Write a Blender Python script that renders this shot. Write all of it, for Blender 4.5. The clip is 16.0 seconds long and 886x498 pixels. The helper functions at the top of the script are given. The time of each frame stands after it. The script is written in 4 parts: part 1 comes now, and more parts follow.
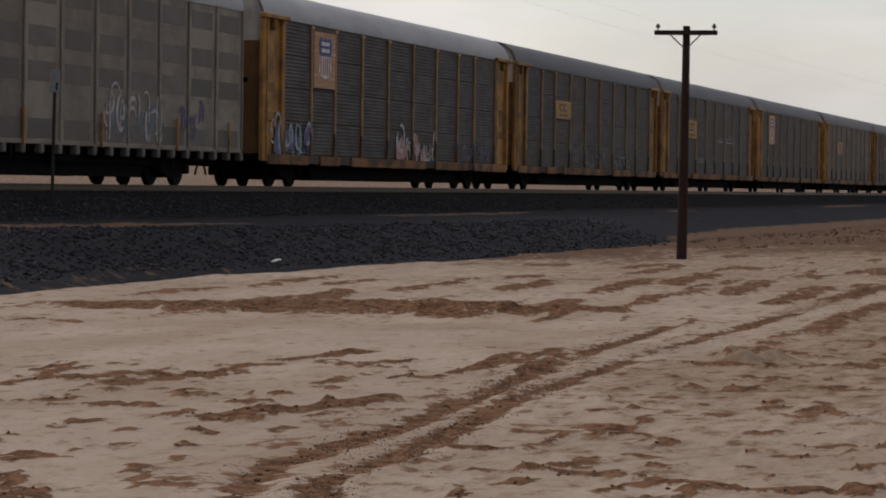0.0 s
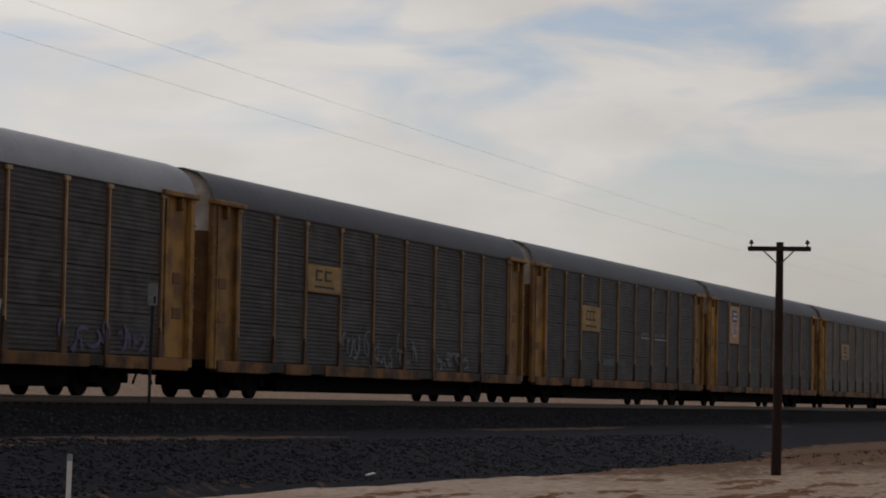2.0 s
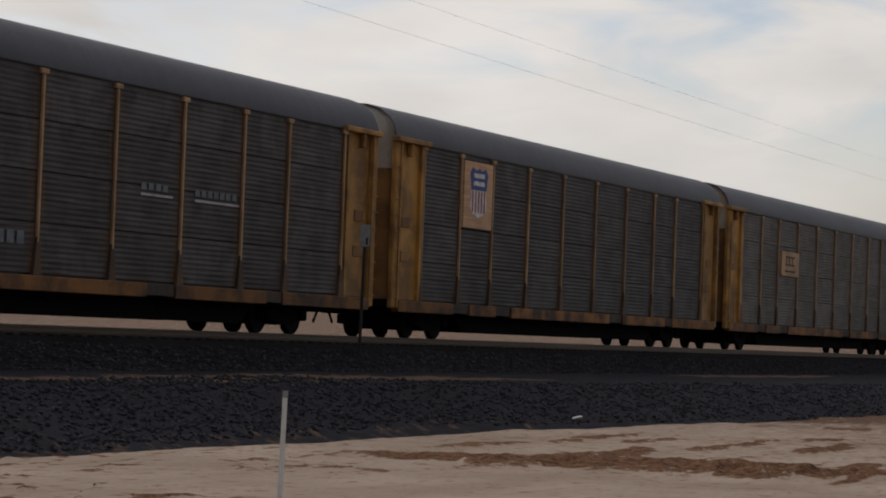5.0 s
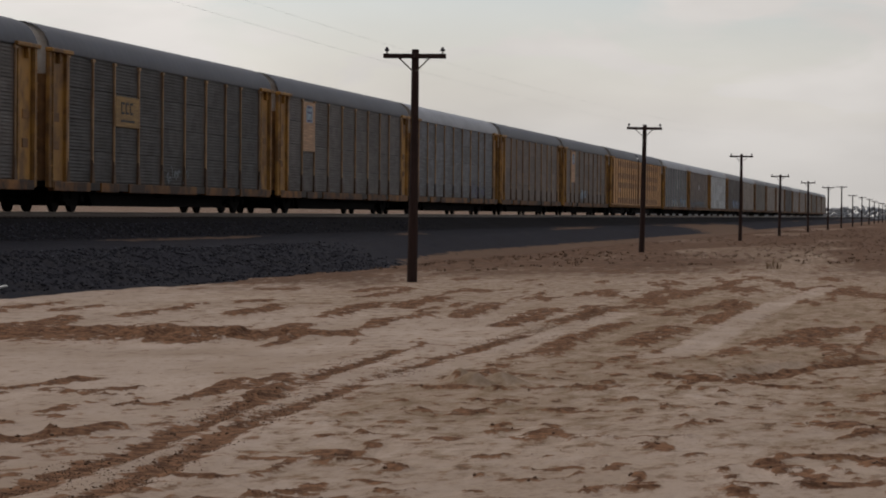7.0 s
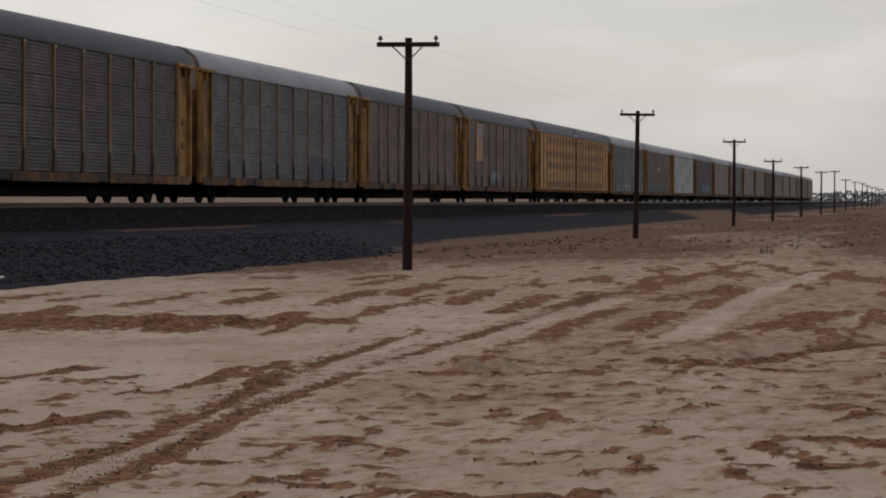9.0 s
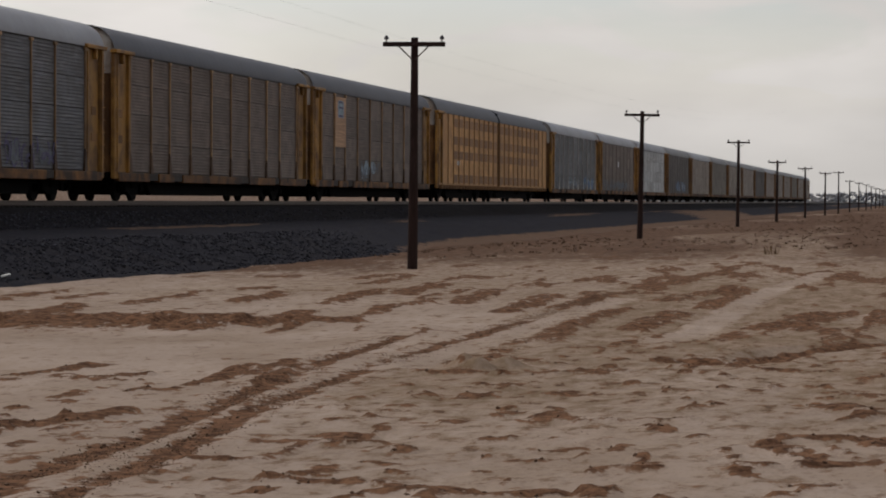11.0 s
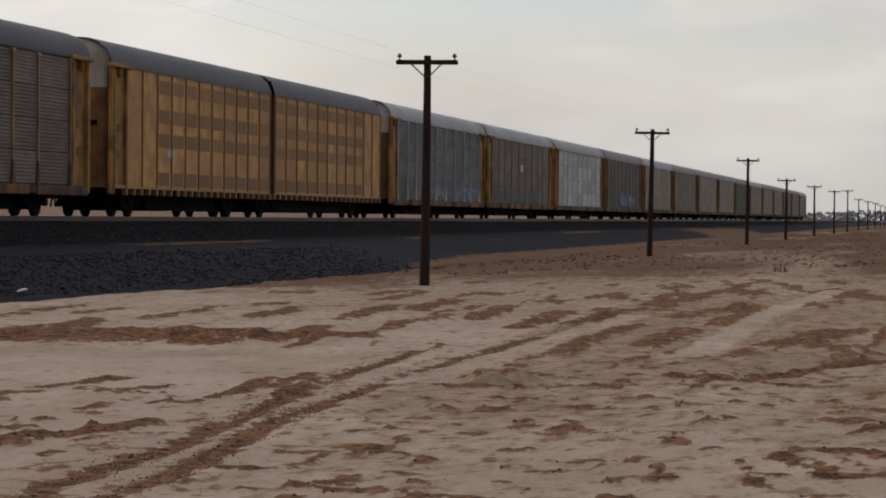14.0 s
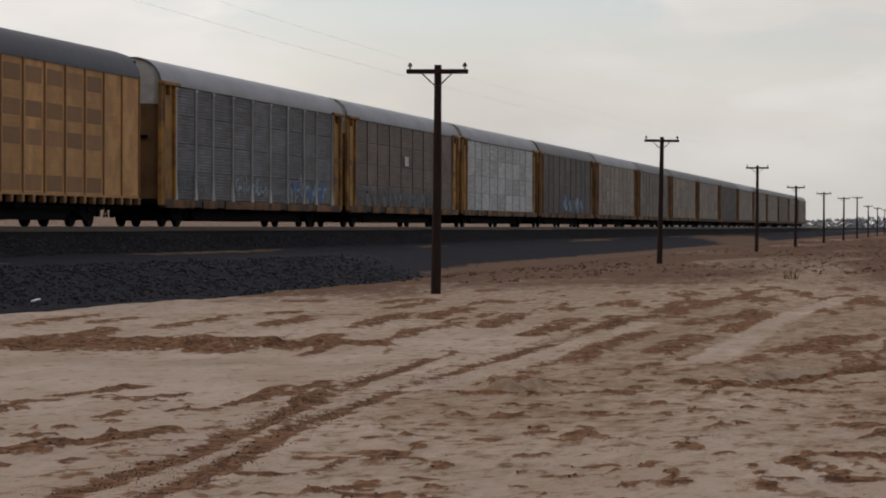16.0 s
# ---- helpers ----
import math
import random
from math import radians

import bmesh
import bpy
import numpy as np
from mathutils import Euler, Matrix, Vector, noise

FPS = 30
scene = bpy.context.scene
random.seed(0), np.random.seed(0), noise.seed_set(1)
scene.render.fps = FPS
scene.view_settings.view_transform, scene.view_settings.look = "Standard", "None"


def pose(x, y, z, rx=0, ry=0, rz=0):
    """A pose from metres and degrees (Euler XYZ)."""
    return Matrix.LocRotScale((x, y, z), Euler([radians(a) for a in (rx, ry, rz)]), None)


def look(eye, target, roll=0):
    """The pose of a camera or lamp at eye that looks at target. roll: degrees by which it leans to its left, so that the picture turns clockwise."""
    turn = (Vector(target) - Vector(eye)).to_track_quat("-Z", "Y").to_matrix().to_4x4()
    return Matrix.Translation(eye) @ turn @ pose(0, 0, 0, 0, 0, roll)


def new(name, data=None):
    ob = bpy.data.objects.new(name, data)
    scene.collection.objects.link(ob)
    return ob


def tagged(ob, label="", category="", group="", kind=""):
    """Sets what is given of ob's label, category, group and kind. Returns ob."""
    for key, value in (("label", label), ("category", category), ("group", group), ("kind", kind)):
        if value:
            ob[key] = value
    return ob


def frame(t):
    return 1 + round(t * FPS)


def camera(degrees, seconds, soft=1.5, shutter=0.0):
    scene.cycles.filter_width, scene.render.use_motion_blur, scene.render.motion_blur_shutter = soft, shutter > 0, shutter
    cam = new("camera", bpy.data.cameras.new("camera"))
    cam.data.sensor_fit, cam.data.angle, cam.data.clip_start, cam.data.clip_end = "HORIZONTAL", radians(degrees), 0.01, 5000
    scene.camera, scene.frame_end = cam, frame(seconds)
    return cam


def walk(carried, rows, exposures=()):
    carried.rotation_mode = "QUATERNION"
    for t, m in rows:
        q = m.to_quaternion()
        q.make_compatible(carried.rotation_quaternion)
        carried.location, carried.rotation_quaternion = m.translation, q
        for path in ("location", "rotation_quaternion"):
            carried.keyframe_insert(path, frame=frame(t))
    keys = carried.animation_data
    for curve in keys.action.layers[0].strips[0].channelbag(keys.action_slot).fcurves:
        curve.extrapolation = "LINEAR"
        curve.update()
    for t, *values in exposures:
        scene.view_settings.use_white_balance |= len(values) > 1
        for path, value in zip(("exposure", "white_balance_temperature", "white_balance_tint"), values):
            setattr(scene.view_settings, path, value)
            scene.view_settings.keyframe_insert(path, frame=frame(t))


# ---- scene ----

# ---- camera: a hand-held long lens at eye height beside the line ----
EYE = 1.6
cam = camera(19.04, 16.0, soft=1.9)
PATH = [  # seconds, x, y, yaw, pitch, roll
    (0.0, 0.00, -0.00, 16.207, -1.356, -0.793), (0.5, 0.00, -0.00, 16.428, -1.264, -0.572), (1.0, 0.00, -0.00, 16.600, -0.991, -0.327),
    (1.5, 0.11, -0.33, 17.031, 0.838, -0.460), (2.0, 0.09, -0.26, 18.250, 3.258, -1.060), (2.5, 0.43, -1.31, 18.404, 3.280, -0.840),
    (3.0, 0.43, -1.31, 18.578, 2.551, -0.665), (3.2, 0.43, -1.31, 18.821, 2.393, -0.918), (5.3, 0.09, -0.26, 22.937, 1.766, -2.132),
    (5.5, 0.00, -0.00, 21.406, 1.228, -1.740), (6.0, 0.00, -0.00, 17.390, -0.474, -0.952), (6.5, 0.00, 0.14, 13.947, -0.822, -0.519),
    (7.0, 0.00, 0.18, 10.398, -0.779, -0.494), (7.5, 0.00, 0.19, 9.841, -0.867, -0.260), (8.0, 0.00, 0.13, 9.996, -0.948, -0.089),
    (8.5, 0.00, 0.05, 10.124, -1.004, -0.014), (9.0, 0.00, 0.00, 10.250, -1.043, -0.018), (11.5, 0.00, -0.26, 10.392, -1.068, -0.469),
    (12.0, 0.00, -0.33, 10.395, -0.972, -0.850), (12.5, 0.00, -0.38, 10.436, -0.867, -0.662), (13.0, 0.00, -0.47, 10.460, -0.769, -0.617),
    (13.5, 0.00, -0.54, 10.488, -0.709, -0.591), (14.0, 0.00, -0.63, 10.523, -0.691, -0.457), (14.5, 0.00, -0.70, 10.552, -0.696, -0.354),
    (15.0, 0.00, -0.79, 10.588, -0.696, -0.226), (15.5, 0.00, -0.85, 10.639, -0.642, -0.220), (16.0, 0.00, -0.86, 10.724, -0.506, -0.196)]
walk(cam, [(t, pose(x, y, EYE, 90 + p, r, w)) for t, x, y, w, p, r in PATH],
     exposures=[(0.0, 0.08), (1.2, 0.05), (2.0, -0.36), (2.5, -0.57), (3.0, -0.26), (3.2, -0.24), (5.3, -0.15), (5.6, -0.1), (6.0, 0.0), (7.0, -0.02), (11.0, -0.02), (16.0, 0.06)])

# ---- light: a hazy, mostly clouded sky, brightest behind the train ----
SUN_AZ, SUN_EL = radians(-58), radians(36)     # azimuth from +y, positive to +x
SUN_DIR = Vector((math.sin(SUN_AZ) * math.cos(SUN_EL), math.cos(SUN_AZ) * math.cos(SUN_EL), math.sin(SUN_EL)))


def build_world():
    w = bpy.data.worlds.new("sky")
    w.use_nodes = True
    scene.world = w
    nt = w.node_tree
    nt.nodes.clear()
    n, l = nt.nodes.new, nt.links.new
    out, bg = n("ShaderNodeOutputWorld"), n("ShaderNodeBackground")
    sky = n("ShaderNodeTexSky")
    sky.sky_type, sky.sun_disc = "NISHITA", False
    sky.sun_elevation, sky.sun_rotation = SUN_EL, SUN_AZ
    sky.air_density, sky.dust_density, sky.ozone_density = 1.0, 0.9, 2.2
    dim = n("ShaderNodeVectorMath"); dim.operation = "MULTIPLY"; dim.inputs[1].default_value = (0.106, 0.094, 0.092)
    l(sky.outputs[0], dim.inputs[0])
    tc = n("ShaderNodeTexCoord")
    mp = n("ShaderNodeMapping"); mp.inputs["Scale"].default_value = (1.0, 1.0, 3.2); mp.inputs["Location"].default_value = (0.31, 0.12, 0.4)
    l(tc.outputs["Generated"], mp.inputs[0])
    n1 = n("ShaderNodeTexNoise"); n1.inputs["Scale"].default_value = 11.5; n1.inputs["Detail"].default_value = 7; n1.inputs["Roughness"].default_value = 0.5; n1.inputs["Distortion"].default_value = 0.5
    l(mp.outputs[0], n1.inputs[0])
    ramp = n("ShaderNodeValToRGB")
    ramp.color_ramp.elements[0].position, ramp.color_ramp.elements[1].position = 0.37, 0.55
    l(n1.outputs[0], ramp.inputs[0])
    # haze near the horizon hides the gaps between the clouds
    sep = n("ShaderNodeSeparateXYZ"); l(tc.outputs["Generated"], sep.inputs[0])
    hz = n("ShaderNodeMapRange"); hz.inputs[1].default_value, hz.inputs[2].default_value = 0.03, 0.10; hz.inputs[3].default_value, hz.inputs[4].default_value = 1.0, 0.0
    l(sep.outputs[2], hz.inputs[0])
    mx = n("ShaderNodeMath"); mx.operation = "MAXIMUM"
    l(ramp.outputs[0], mx.inputs[0]); l(hz.outputs[0], mx.inputs[1])
    # clouds glow towards the veiled sun
    dot = n("ShaderNodeVectorMath"); dot.operation = "DOT_PRODUCT"; dot.inputs[1].default_value = SUN_DIR
    l(tc.outputs["Generated"], dot.inputs[0])
    mr = n("ShaderNodeMapRange"); mr.inputs[1].default_value, mr.inputs[2].default_value = -0.6, 1.0; mr.inputs[3].default_value, mr.inputs[4].default_value = 0.34, 1.12
    l(dot.outputs["Value"], mr.inputs[0])
    n2 = n("ShaderNodeTexNoise"); n2.inputs["Scale"].default_value = 6.0; n2.inputs["Detail"].default_value = 5
    l(mp.outputs[0], n2.inputs[0])
    m2 = n("ShaderNodeMapRange"); m2.inputs[1].default_value, m2.inputs[2].default_value = 0.35, 0.65; m2.inputs[3].default_value, m2.inputs[4].default_value = 0.84, 1.1
    l(n2.outputs[0], m2.inputs[0])
    mul = n("ShaderNodeMath"); mul.operation = "MULTIPLY"
    l(mr.outputs[0], mul.inputs[0]); l(m2.outputs[0], mul.inputs[1])
    up = n("ShaderNodeMapRange"); up.inputs[1].default_value, up.inputs[2].default_value = 0.0, 0.13; up.inputs[3].default_value, up.inputs[4].default_value = 0.90, 1.18
    l(sep.outputs[2], up.inputs[0])
    mul2 = n("ShaderNodeMath"); mul2.operation = "MULTIPLY"
    l(mul.outputs[0], mul2.inputs[0]); l(up.outputs[0], mul2.inputs[1])
    mul = mul2
    cloud = n("ShaderNodeVectorMath"); cloud.operation = "SCALE"; cloud.inputs[0].default_value = (0.728, 0.694, 0.664)
    l(mul.outputs[0], cloud.inputs["Scale"])
    mix = n("ShaderNodeMix"); mix.data_type = "RGBA"
    l(mx.outputs[0], mix.inputs["Factor"]); l(dim.outputs[0], mix.inputs["A"]); l(cloud.outputs[0], mix.inputs["B"])
    l(mix.outputs["Result"], bg.inputs[0])
    bg.inputs[1].default_value = 1.0
    l(bg.outputs[0], out.inputs[0])


build_world()
sun = new("sun", bpy.data.lights.new("sun", "SUN"))
sun.data.energy, sun.data.angle, sun.data.color = 1.0, radians(22), (1.0, 0.95, 0.89)
sun.matrix_world = look(SUN_DIR * 200, (0, 0, 0))


# ---- materials ----
class Nodes:
    def __init__(self, name, rough=0.8, metal=0.0, spec=0.3):
        self.mat = bpy.data.materials.new(name)
        self.mat.use_nodes = True
        self.nt = self.mat.node_tree
        self.b = self.nt.nodes["Principled BSDF"]
        self.b.inputs["Roughness"].default_value = rough
        self.b.inputs["Metallic"].default_value = metal
        self.b.inputs["Specular IOR Level"].default_value = spec
        self.tc = self.nt.nodes.new("ShaderNodeTexCoord")

    def link(self, a, b):
        self.nt.links.new(a, b)

    def noise(self, scale, detail=4, stretch=None, rough=0.55, offset=None):
        n = self.nt.nodes.new("ShaderNodeTexNoise")
        n.inputs["Scale"].default_value, n.inputs["Detail"].default_value, n.inputs["Roughness"].default_value = scale, detail, rough
        src = self.tc.outputs["Object"]
        if stretch or offset:
            m = self.nt.nodes.new("ShaderNodeMapping")
            m.inputs["Scale"].default_value = stretch or (1, 1, 1)
            self.link(src, m.inputs[0])
            if offset:
                self.link(offset, m.inputs["Location"])
            src = m.outputs[0]
        self.link(src, n.inputs[0])
        return n.outputs[0]

    def band(self, value, lo, hi, a=0.0, b=1.0):
        n = self.nt.nodes.new("ShaderNodeMapRange")
        for i, q in enumerate((lo, hi, a, b)):
            n.inputs[i + 1].default_value = q
        self.link(value, n.inputs[0])
        return n.outputs[0]

    def mix(self, fac, a, b, kind="MIX"):
        n = self.nt.nodes.new("ShaderNodeMix")
        n.data_type, n.blend_type = "RGBA", kind
        for key, q in (("Factor", fac), ("A", a), ("B", b)):
            if isinstance(q, (int, float)):
                n.inputs[key].default_value = q
            elif isinstance(q, tuple):
                n.inputs[key].default_value = (*q, 1)
            else:
                self.link(q, n.inputs[key])
        return n.outputs["Result"]

    def math(self, op, a, b):
        n = self.nt.nodes.new("ShaderNodeMath")
        n.operation = op
        for i, q in enumerate((a, b)):
            if isinstance(q, (int, float)):
                n.inputs[i].default_value = q
            else:
                self.link(q, n.inputs[i])
        return n.outputs[0]

    def attribute(self, name):
        n = self.nt.nodes.new("ShaderNodeAttribute")
        n.attribute_name = name
        return n.outputs["Fac"]

    def random(self):
        return self.nt.nodes.new("ShaderNodeObjectInfo").outputs["Random"]

    def island(self):
        return self.nt.nodes.new("ShaderNodeNewGeometry").outputs["Random Per Island"]

    def bump(self, value, strength, distance):
        n = self.nt.nodes.new("ShaderNodeBump")
        n.inputs["Strength"].default_value, n.inputs["Distance"].default_value = strength, distance
        self.link(value, n.inputs["Height"])
        self.link(n.outputs[0], self.b.inputs["Normal"])

    def colour(self, c):
        if isinstance(c, tuple):
            self.b.inputs["Base Color"].default_value = (*c, 1)
        else:
            self.link(c, self.b.inputs["Base Color"])
        return self


def tint(c, k):
    return tuple(min(1, q * k) for q in c)


def plain(name, c, rough=0.8, metal=0.0, scale=6.0, vary=0.3, bump=0.0, spec=0.3):
    m = Nodes(name, rough, metal, spec)
    f = m.noise(scale, 5)
    m.colour(m.mix(m.band(f, 0.3, 0.7), tint(c, 1 - vary), tint(c, 1 + vary)))
    if bump:
        m.bump(m.noise(scale * 6, 4), bump, 0.01)
    return m.mat


def panel_paint(name, c, dirt=(0.07, 0.055, 0.045), amount=0.5, rough=0.62, metal=0.0, lines=0.55, chalk=None, rust=0.0):
    """Weathered sheet metal: two scales of dirt, rust-brown streaks running down, each sheet a little different."""
    m = Nodes(name, rough, metal)
    off = m.nt.nodes.new("ShaderNodeVectorMath")
    off.operation = "SCALE"
    off.inputs[0].default_value = (37, 19, 23)
    r = m.random()
    m.link(r, off.inputs["Scale"])
    big = m.noise(1.1, 5, offset=off.outputs[0])
    streak = m.noise(2.0, 5, stretch=(1, 5.0, 0.35), offset=off.outputs[0])
    grain = m.noise(26, 3)
    flat = m.noise(3.0, 4, stretch=(1, 0.22, 5.0), offset=off.outputs[0])
    base = m.mix(m.band(r, 0, 1), tint(c, 0.72), tint(c, 1.22))
    base = m.mix(m.math("MULTIPLY", m.band(big, 0.40, 0.60), min(1, amount * 1.25)), base, dirt)
    base = m.mix(m.math("MULTIPLY", m.band(streak, 0.5, 0.72), amount * (0.25 + lines)), base, tint(dirt, 1.4))
    base = m.mix(m.math("MULTIPLY", m.band(flat, 0.5, 0.68), lines), base, chalk or tint(c, 1.7))
    if rust:        # rust bleeding from the posts along both edges of a sheet
        gen = m.nt.nodes.new("ShaderNodeSeparateXYZ")
        m.link(m.tc.outputs["Generated"], gen.inputs[0])
        side = m.math("ABSOLUTE", m.math("SUBTRACT", gen.outputs[1], 0.5), 0.0)
        side = m.math("ADD", side, m.band(streak, 0.3, 0.7, -0.09, 0.09))
        base = m.mix(m.math("MULTIPLY", m.band(side, 0.40, 0.49), rust), base, (0.105, 0.052, 0.026))
    base = m.mix(m.math("MULTIPLY", m.band(grain, 0.45, 0.7), 0.25), base, tint(c, 0.6))
    m.colour(base)
    m.bump(grain, 0.15, 0.004)
    return m.mat


def sand_material():
    """Pale packed sand; olive-tan where it is trodden; dark damp earth where it is torn up, the shade on its clods put
    into that colour too. Grain runs along the driven way.
    """
    m = Nodes("sand", 1.0, 0, 0.03)
    d, scrub, worn = m.attribute("damp"), m.attribute("scrub"), m.attribute("red")
    way = (1, 0.28, 1)
    grit, mid, big = m.noise(17, 5, stretch=(1, 0.6, 1), rough=0.75), m.noise(3.0, 6, stretch=way, rough=0.65), m.noise(0.28, 4)
    fine, shred = m.noise(9, 5, stretch=(1, 0.8, 1), rough=0.65), m.noise(4.6, 7, stretch=(1, 0.5, 1), rough=0.7)
    base = m.mix(m.band(big, 0.35, 0.65), (0.345, 0.267, 0.213), (0.43, 0.34, 0.277))
    base = m.mix(m.math("MULTIPLY", m.band(m.noise(0.8, 6, stretch=way, rough=0.6), 0.45, 0.62), 0.55), base, (0.285, 0.208, 0.15))
    olive = m.mix(m.band(mid, 0.38, 0.62), (0.20, 0.138, 0.088), (0.325, 0.242, 0.18))
    base = m.mix(m.band(m.math("ADD", worn, m.band(shred, 0.3, 0.7, -0.5, 0.5)), 0.15, 0.75), base, olive)
    base = m.mix(m.math("MULTIPLY", m.band(grit, 0.52, 0.68), 0.45), base, (0.18, 0.122, 0.085))
    wet = m.mix(m.band(fine, 0.38, 0.62), (0.066, 0.033, 0.019), (0.21, 0.112, 0.064))
    base = m.mix(m.math("MULTIPLY", m.band(shred, 0.555, 0.61), m.band(worn, 0.1, 0.6, 0.3, 0.85)), base, wet)
    edge = m.math("ADD", d, m.math("ADD", m.band(fine, 0.25, 0.75, -0.45, 0.45), m.band(shred, 0.25, 0.75, -0.6, 0.6)))
    base = m.mix(m.band(edge, 0.38, 0.64), base, wet)
    weeds = m.mix(m.band(mid, 0.35, 0.65), (0.070, 0.039, 0.026), (0.17, 0.104, 0.07))
    base = m.mix(m.band(m.math("ADD", scrub, m.band(mid, 0.3, 0.7, -0.4, 0.4)), 0.22, 0.62), base, weeds)
    m.colour(base)
    m.bump(m.math("ADD", m.math("MULTIPLY", grit, 0.3), m.math("ADD", fine, shred)), 0.45, 0.035)
    return m.mat


def ballast_material():
    m = Nodes("ballast", 1.0, 0, 0.03)
    grit, mid = m.noise(22, 5, rough=0.75), m.noise(1.2, 5)
    base = m.mix(m.band(grit, 0.35, 0.7), (0.022, 0.0215, 0.026), (0.042, 0.041, 0.05))
    base = m.mix(m.math("MULTIPLY", m.band(mid, 0.5, 0.75), 0.4), base, (0.035, 0.029, 0.025))
    base = m.mix(m.band(m.math("ADD", m.attribute("sandy"), m.band(m.noise(2.2, 6, rough=0.7), 0.3, 0.7, -0.4, 0.4)), 0.45, 0.75), base, (0.155, 0.1, 0.07))
    # shade beside the train, painted in as darker stone
    base = m.mix(m.math("MULTIPLY", m.attribute("train_shade"), 0.75), base, (0.0115, 0.010, 0.0098))
    m.colour(base)
    m.bump(grit, 0.6, 0.03)
    return m.mat


def stone_material(name, lo, hi):
    m = Nodes(name, 0.95, 0, 0.08)
    r = m.island()
    c = m.mix(m.math("POWER", r, 2.2), lo, hi)
    m.colour(m.mix(m.band(m.noise(30, 3), 0.4, 0.7), c, tint(lo, 1.0)))
    return m.mat


def wood_material(name, c):
    m = Nodes(name, 0.9, 0, 0.15)
    g = m.noise(9, 6, stretch=(6, 6, 0.35), rough=0.7)
    base = m.mix(m.band(g, 0.3, 0.7), tint(c, 0.5), tint(c, 1.5))
    m.colour(m.mix(m.math("MULTIPLY", m.band(m.noise(1.1, 4), 0.5, 0.7), 0.6), base, tint(c, 0.45)))
    m.bump(g, 0.6, 0.01)
    return m.mat


SAND, BALLAST = sand_material(), ballast_material()
STONE = stone_material("ballast_stone", (0.027, 0.0265, 0.032), (0.088, 0.087, 0.104))
CLOD = stone_material("earth_clod", (0.12, 0.07, 0.045), (0.25, 0.165, 0.115))
CLOD_WET = stone_material("damp_clod", (0.10, 0.056, 0.036), (0.25, 0.16, 0.105))
STRAW = stone_material("dry_weed", (0.12, 0.075, 0.05), (0.24, 0.16, 0.105))
# Distance haze is put into this leaf colour: pale, bluish, little contrast
HAZED_LEAF = stone_material("hazed_leaf", (0.27, 0.275, 0.29), (0.31, 0.315, 0.325))
POLE_WOOD = wood_material("creosoted_wood", (0.036, 0.021, 0.018))
TIE_WOOD = wood_material("tie_wood", (0.05, 0.04, 0.035))
STEEL = plain("rail_steel", (0.10, 0.075, 0.06), 0.5, 0.6, 20, 0.3)
DARK = plain("running_gear", (0.0065, 0.0058, 0.0055), 0.9, 0.0, 5, 0.4, 0.3, spec=0.08)
WHEEL = plain("wheel_steel", (0.013, 0.0105, 0.0095), 0.85, 0.0, 9, 0.3, spec=0.1)
WIRE = plain("wire", (0.42, 0.42, 0.42), 0.6, 0.5)
GLASS = plain("insulator_glazing", (0.05, 0.045, 0.05), 0.25, 0.0)
WHITE = plain("white_plastic", (0.62, 0.62, 0.6), 0.6, 0, 12, 0.12)
SIGN = plain("sign_sheet", (0.24, 0.245, 0.25), 0.5, 0.2, 12, 0.15)
POSTM = plain("marker_steel", (0.035, 0.032, 0.03), 0.7, 0.3)
HOUSE = plain("far_house_wall", (0.30, 0.28, 0.26), 0.9)

YELLOW = panel_paint("rail_yellow", (0.41, 0.21, 0.048), (0.085, 0.04, 0.02), 0.6, 0.6, lines=0.06)
POST_TAN = panel_paint("post_tan", (0.46, 0.29, 0.155), (0.19, 0.11, 0.06), 0.5, 0.65, lines=0.06)
POST_FOOT = panel_paint("post_foot_grimy", (0.13, 0.075, 0.042), (0.045, 0.03, 0.022), 0.6, 0.7, lines=0.06)
POST_PALE = panel_paint("post_pale_grey", (0.56, 0.54, 0.51), (0.34, 0.3, 0.26), 0.4, 0.65, lines=0.06)
SILL_RUST = panel_paint("sill_rust_yellow", (0.25, 0.11, 0.03), (0.04, 0.024, 0.018), 0.95, 0.7, lines=0.1)
END_BROWN = panel_paint("end_brown", (0.27, 0.135, 0.045), (0.10, 0.05, 0.024), 0.6, 0.65, lines=0.05)
SILL_BLACK = panel_paint("sill_grimy", (0.055, 0.04, 0.032), (0.02, 0.016, 0.014), 0.7, 0.7, lines=0.2)
BUSH = stone_material("bush_twig", (0.17, 0.11, 0.065), (0.30, 0.21, 0.13))
CAP_WHITE = panel_paint("end_cap_white", (0.62, 0.59, 0.55), (0.28, 0.19, 0.12), 0.5, 0.6, lines=0.03)
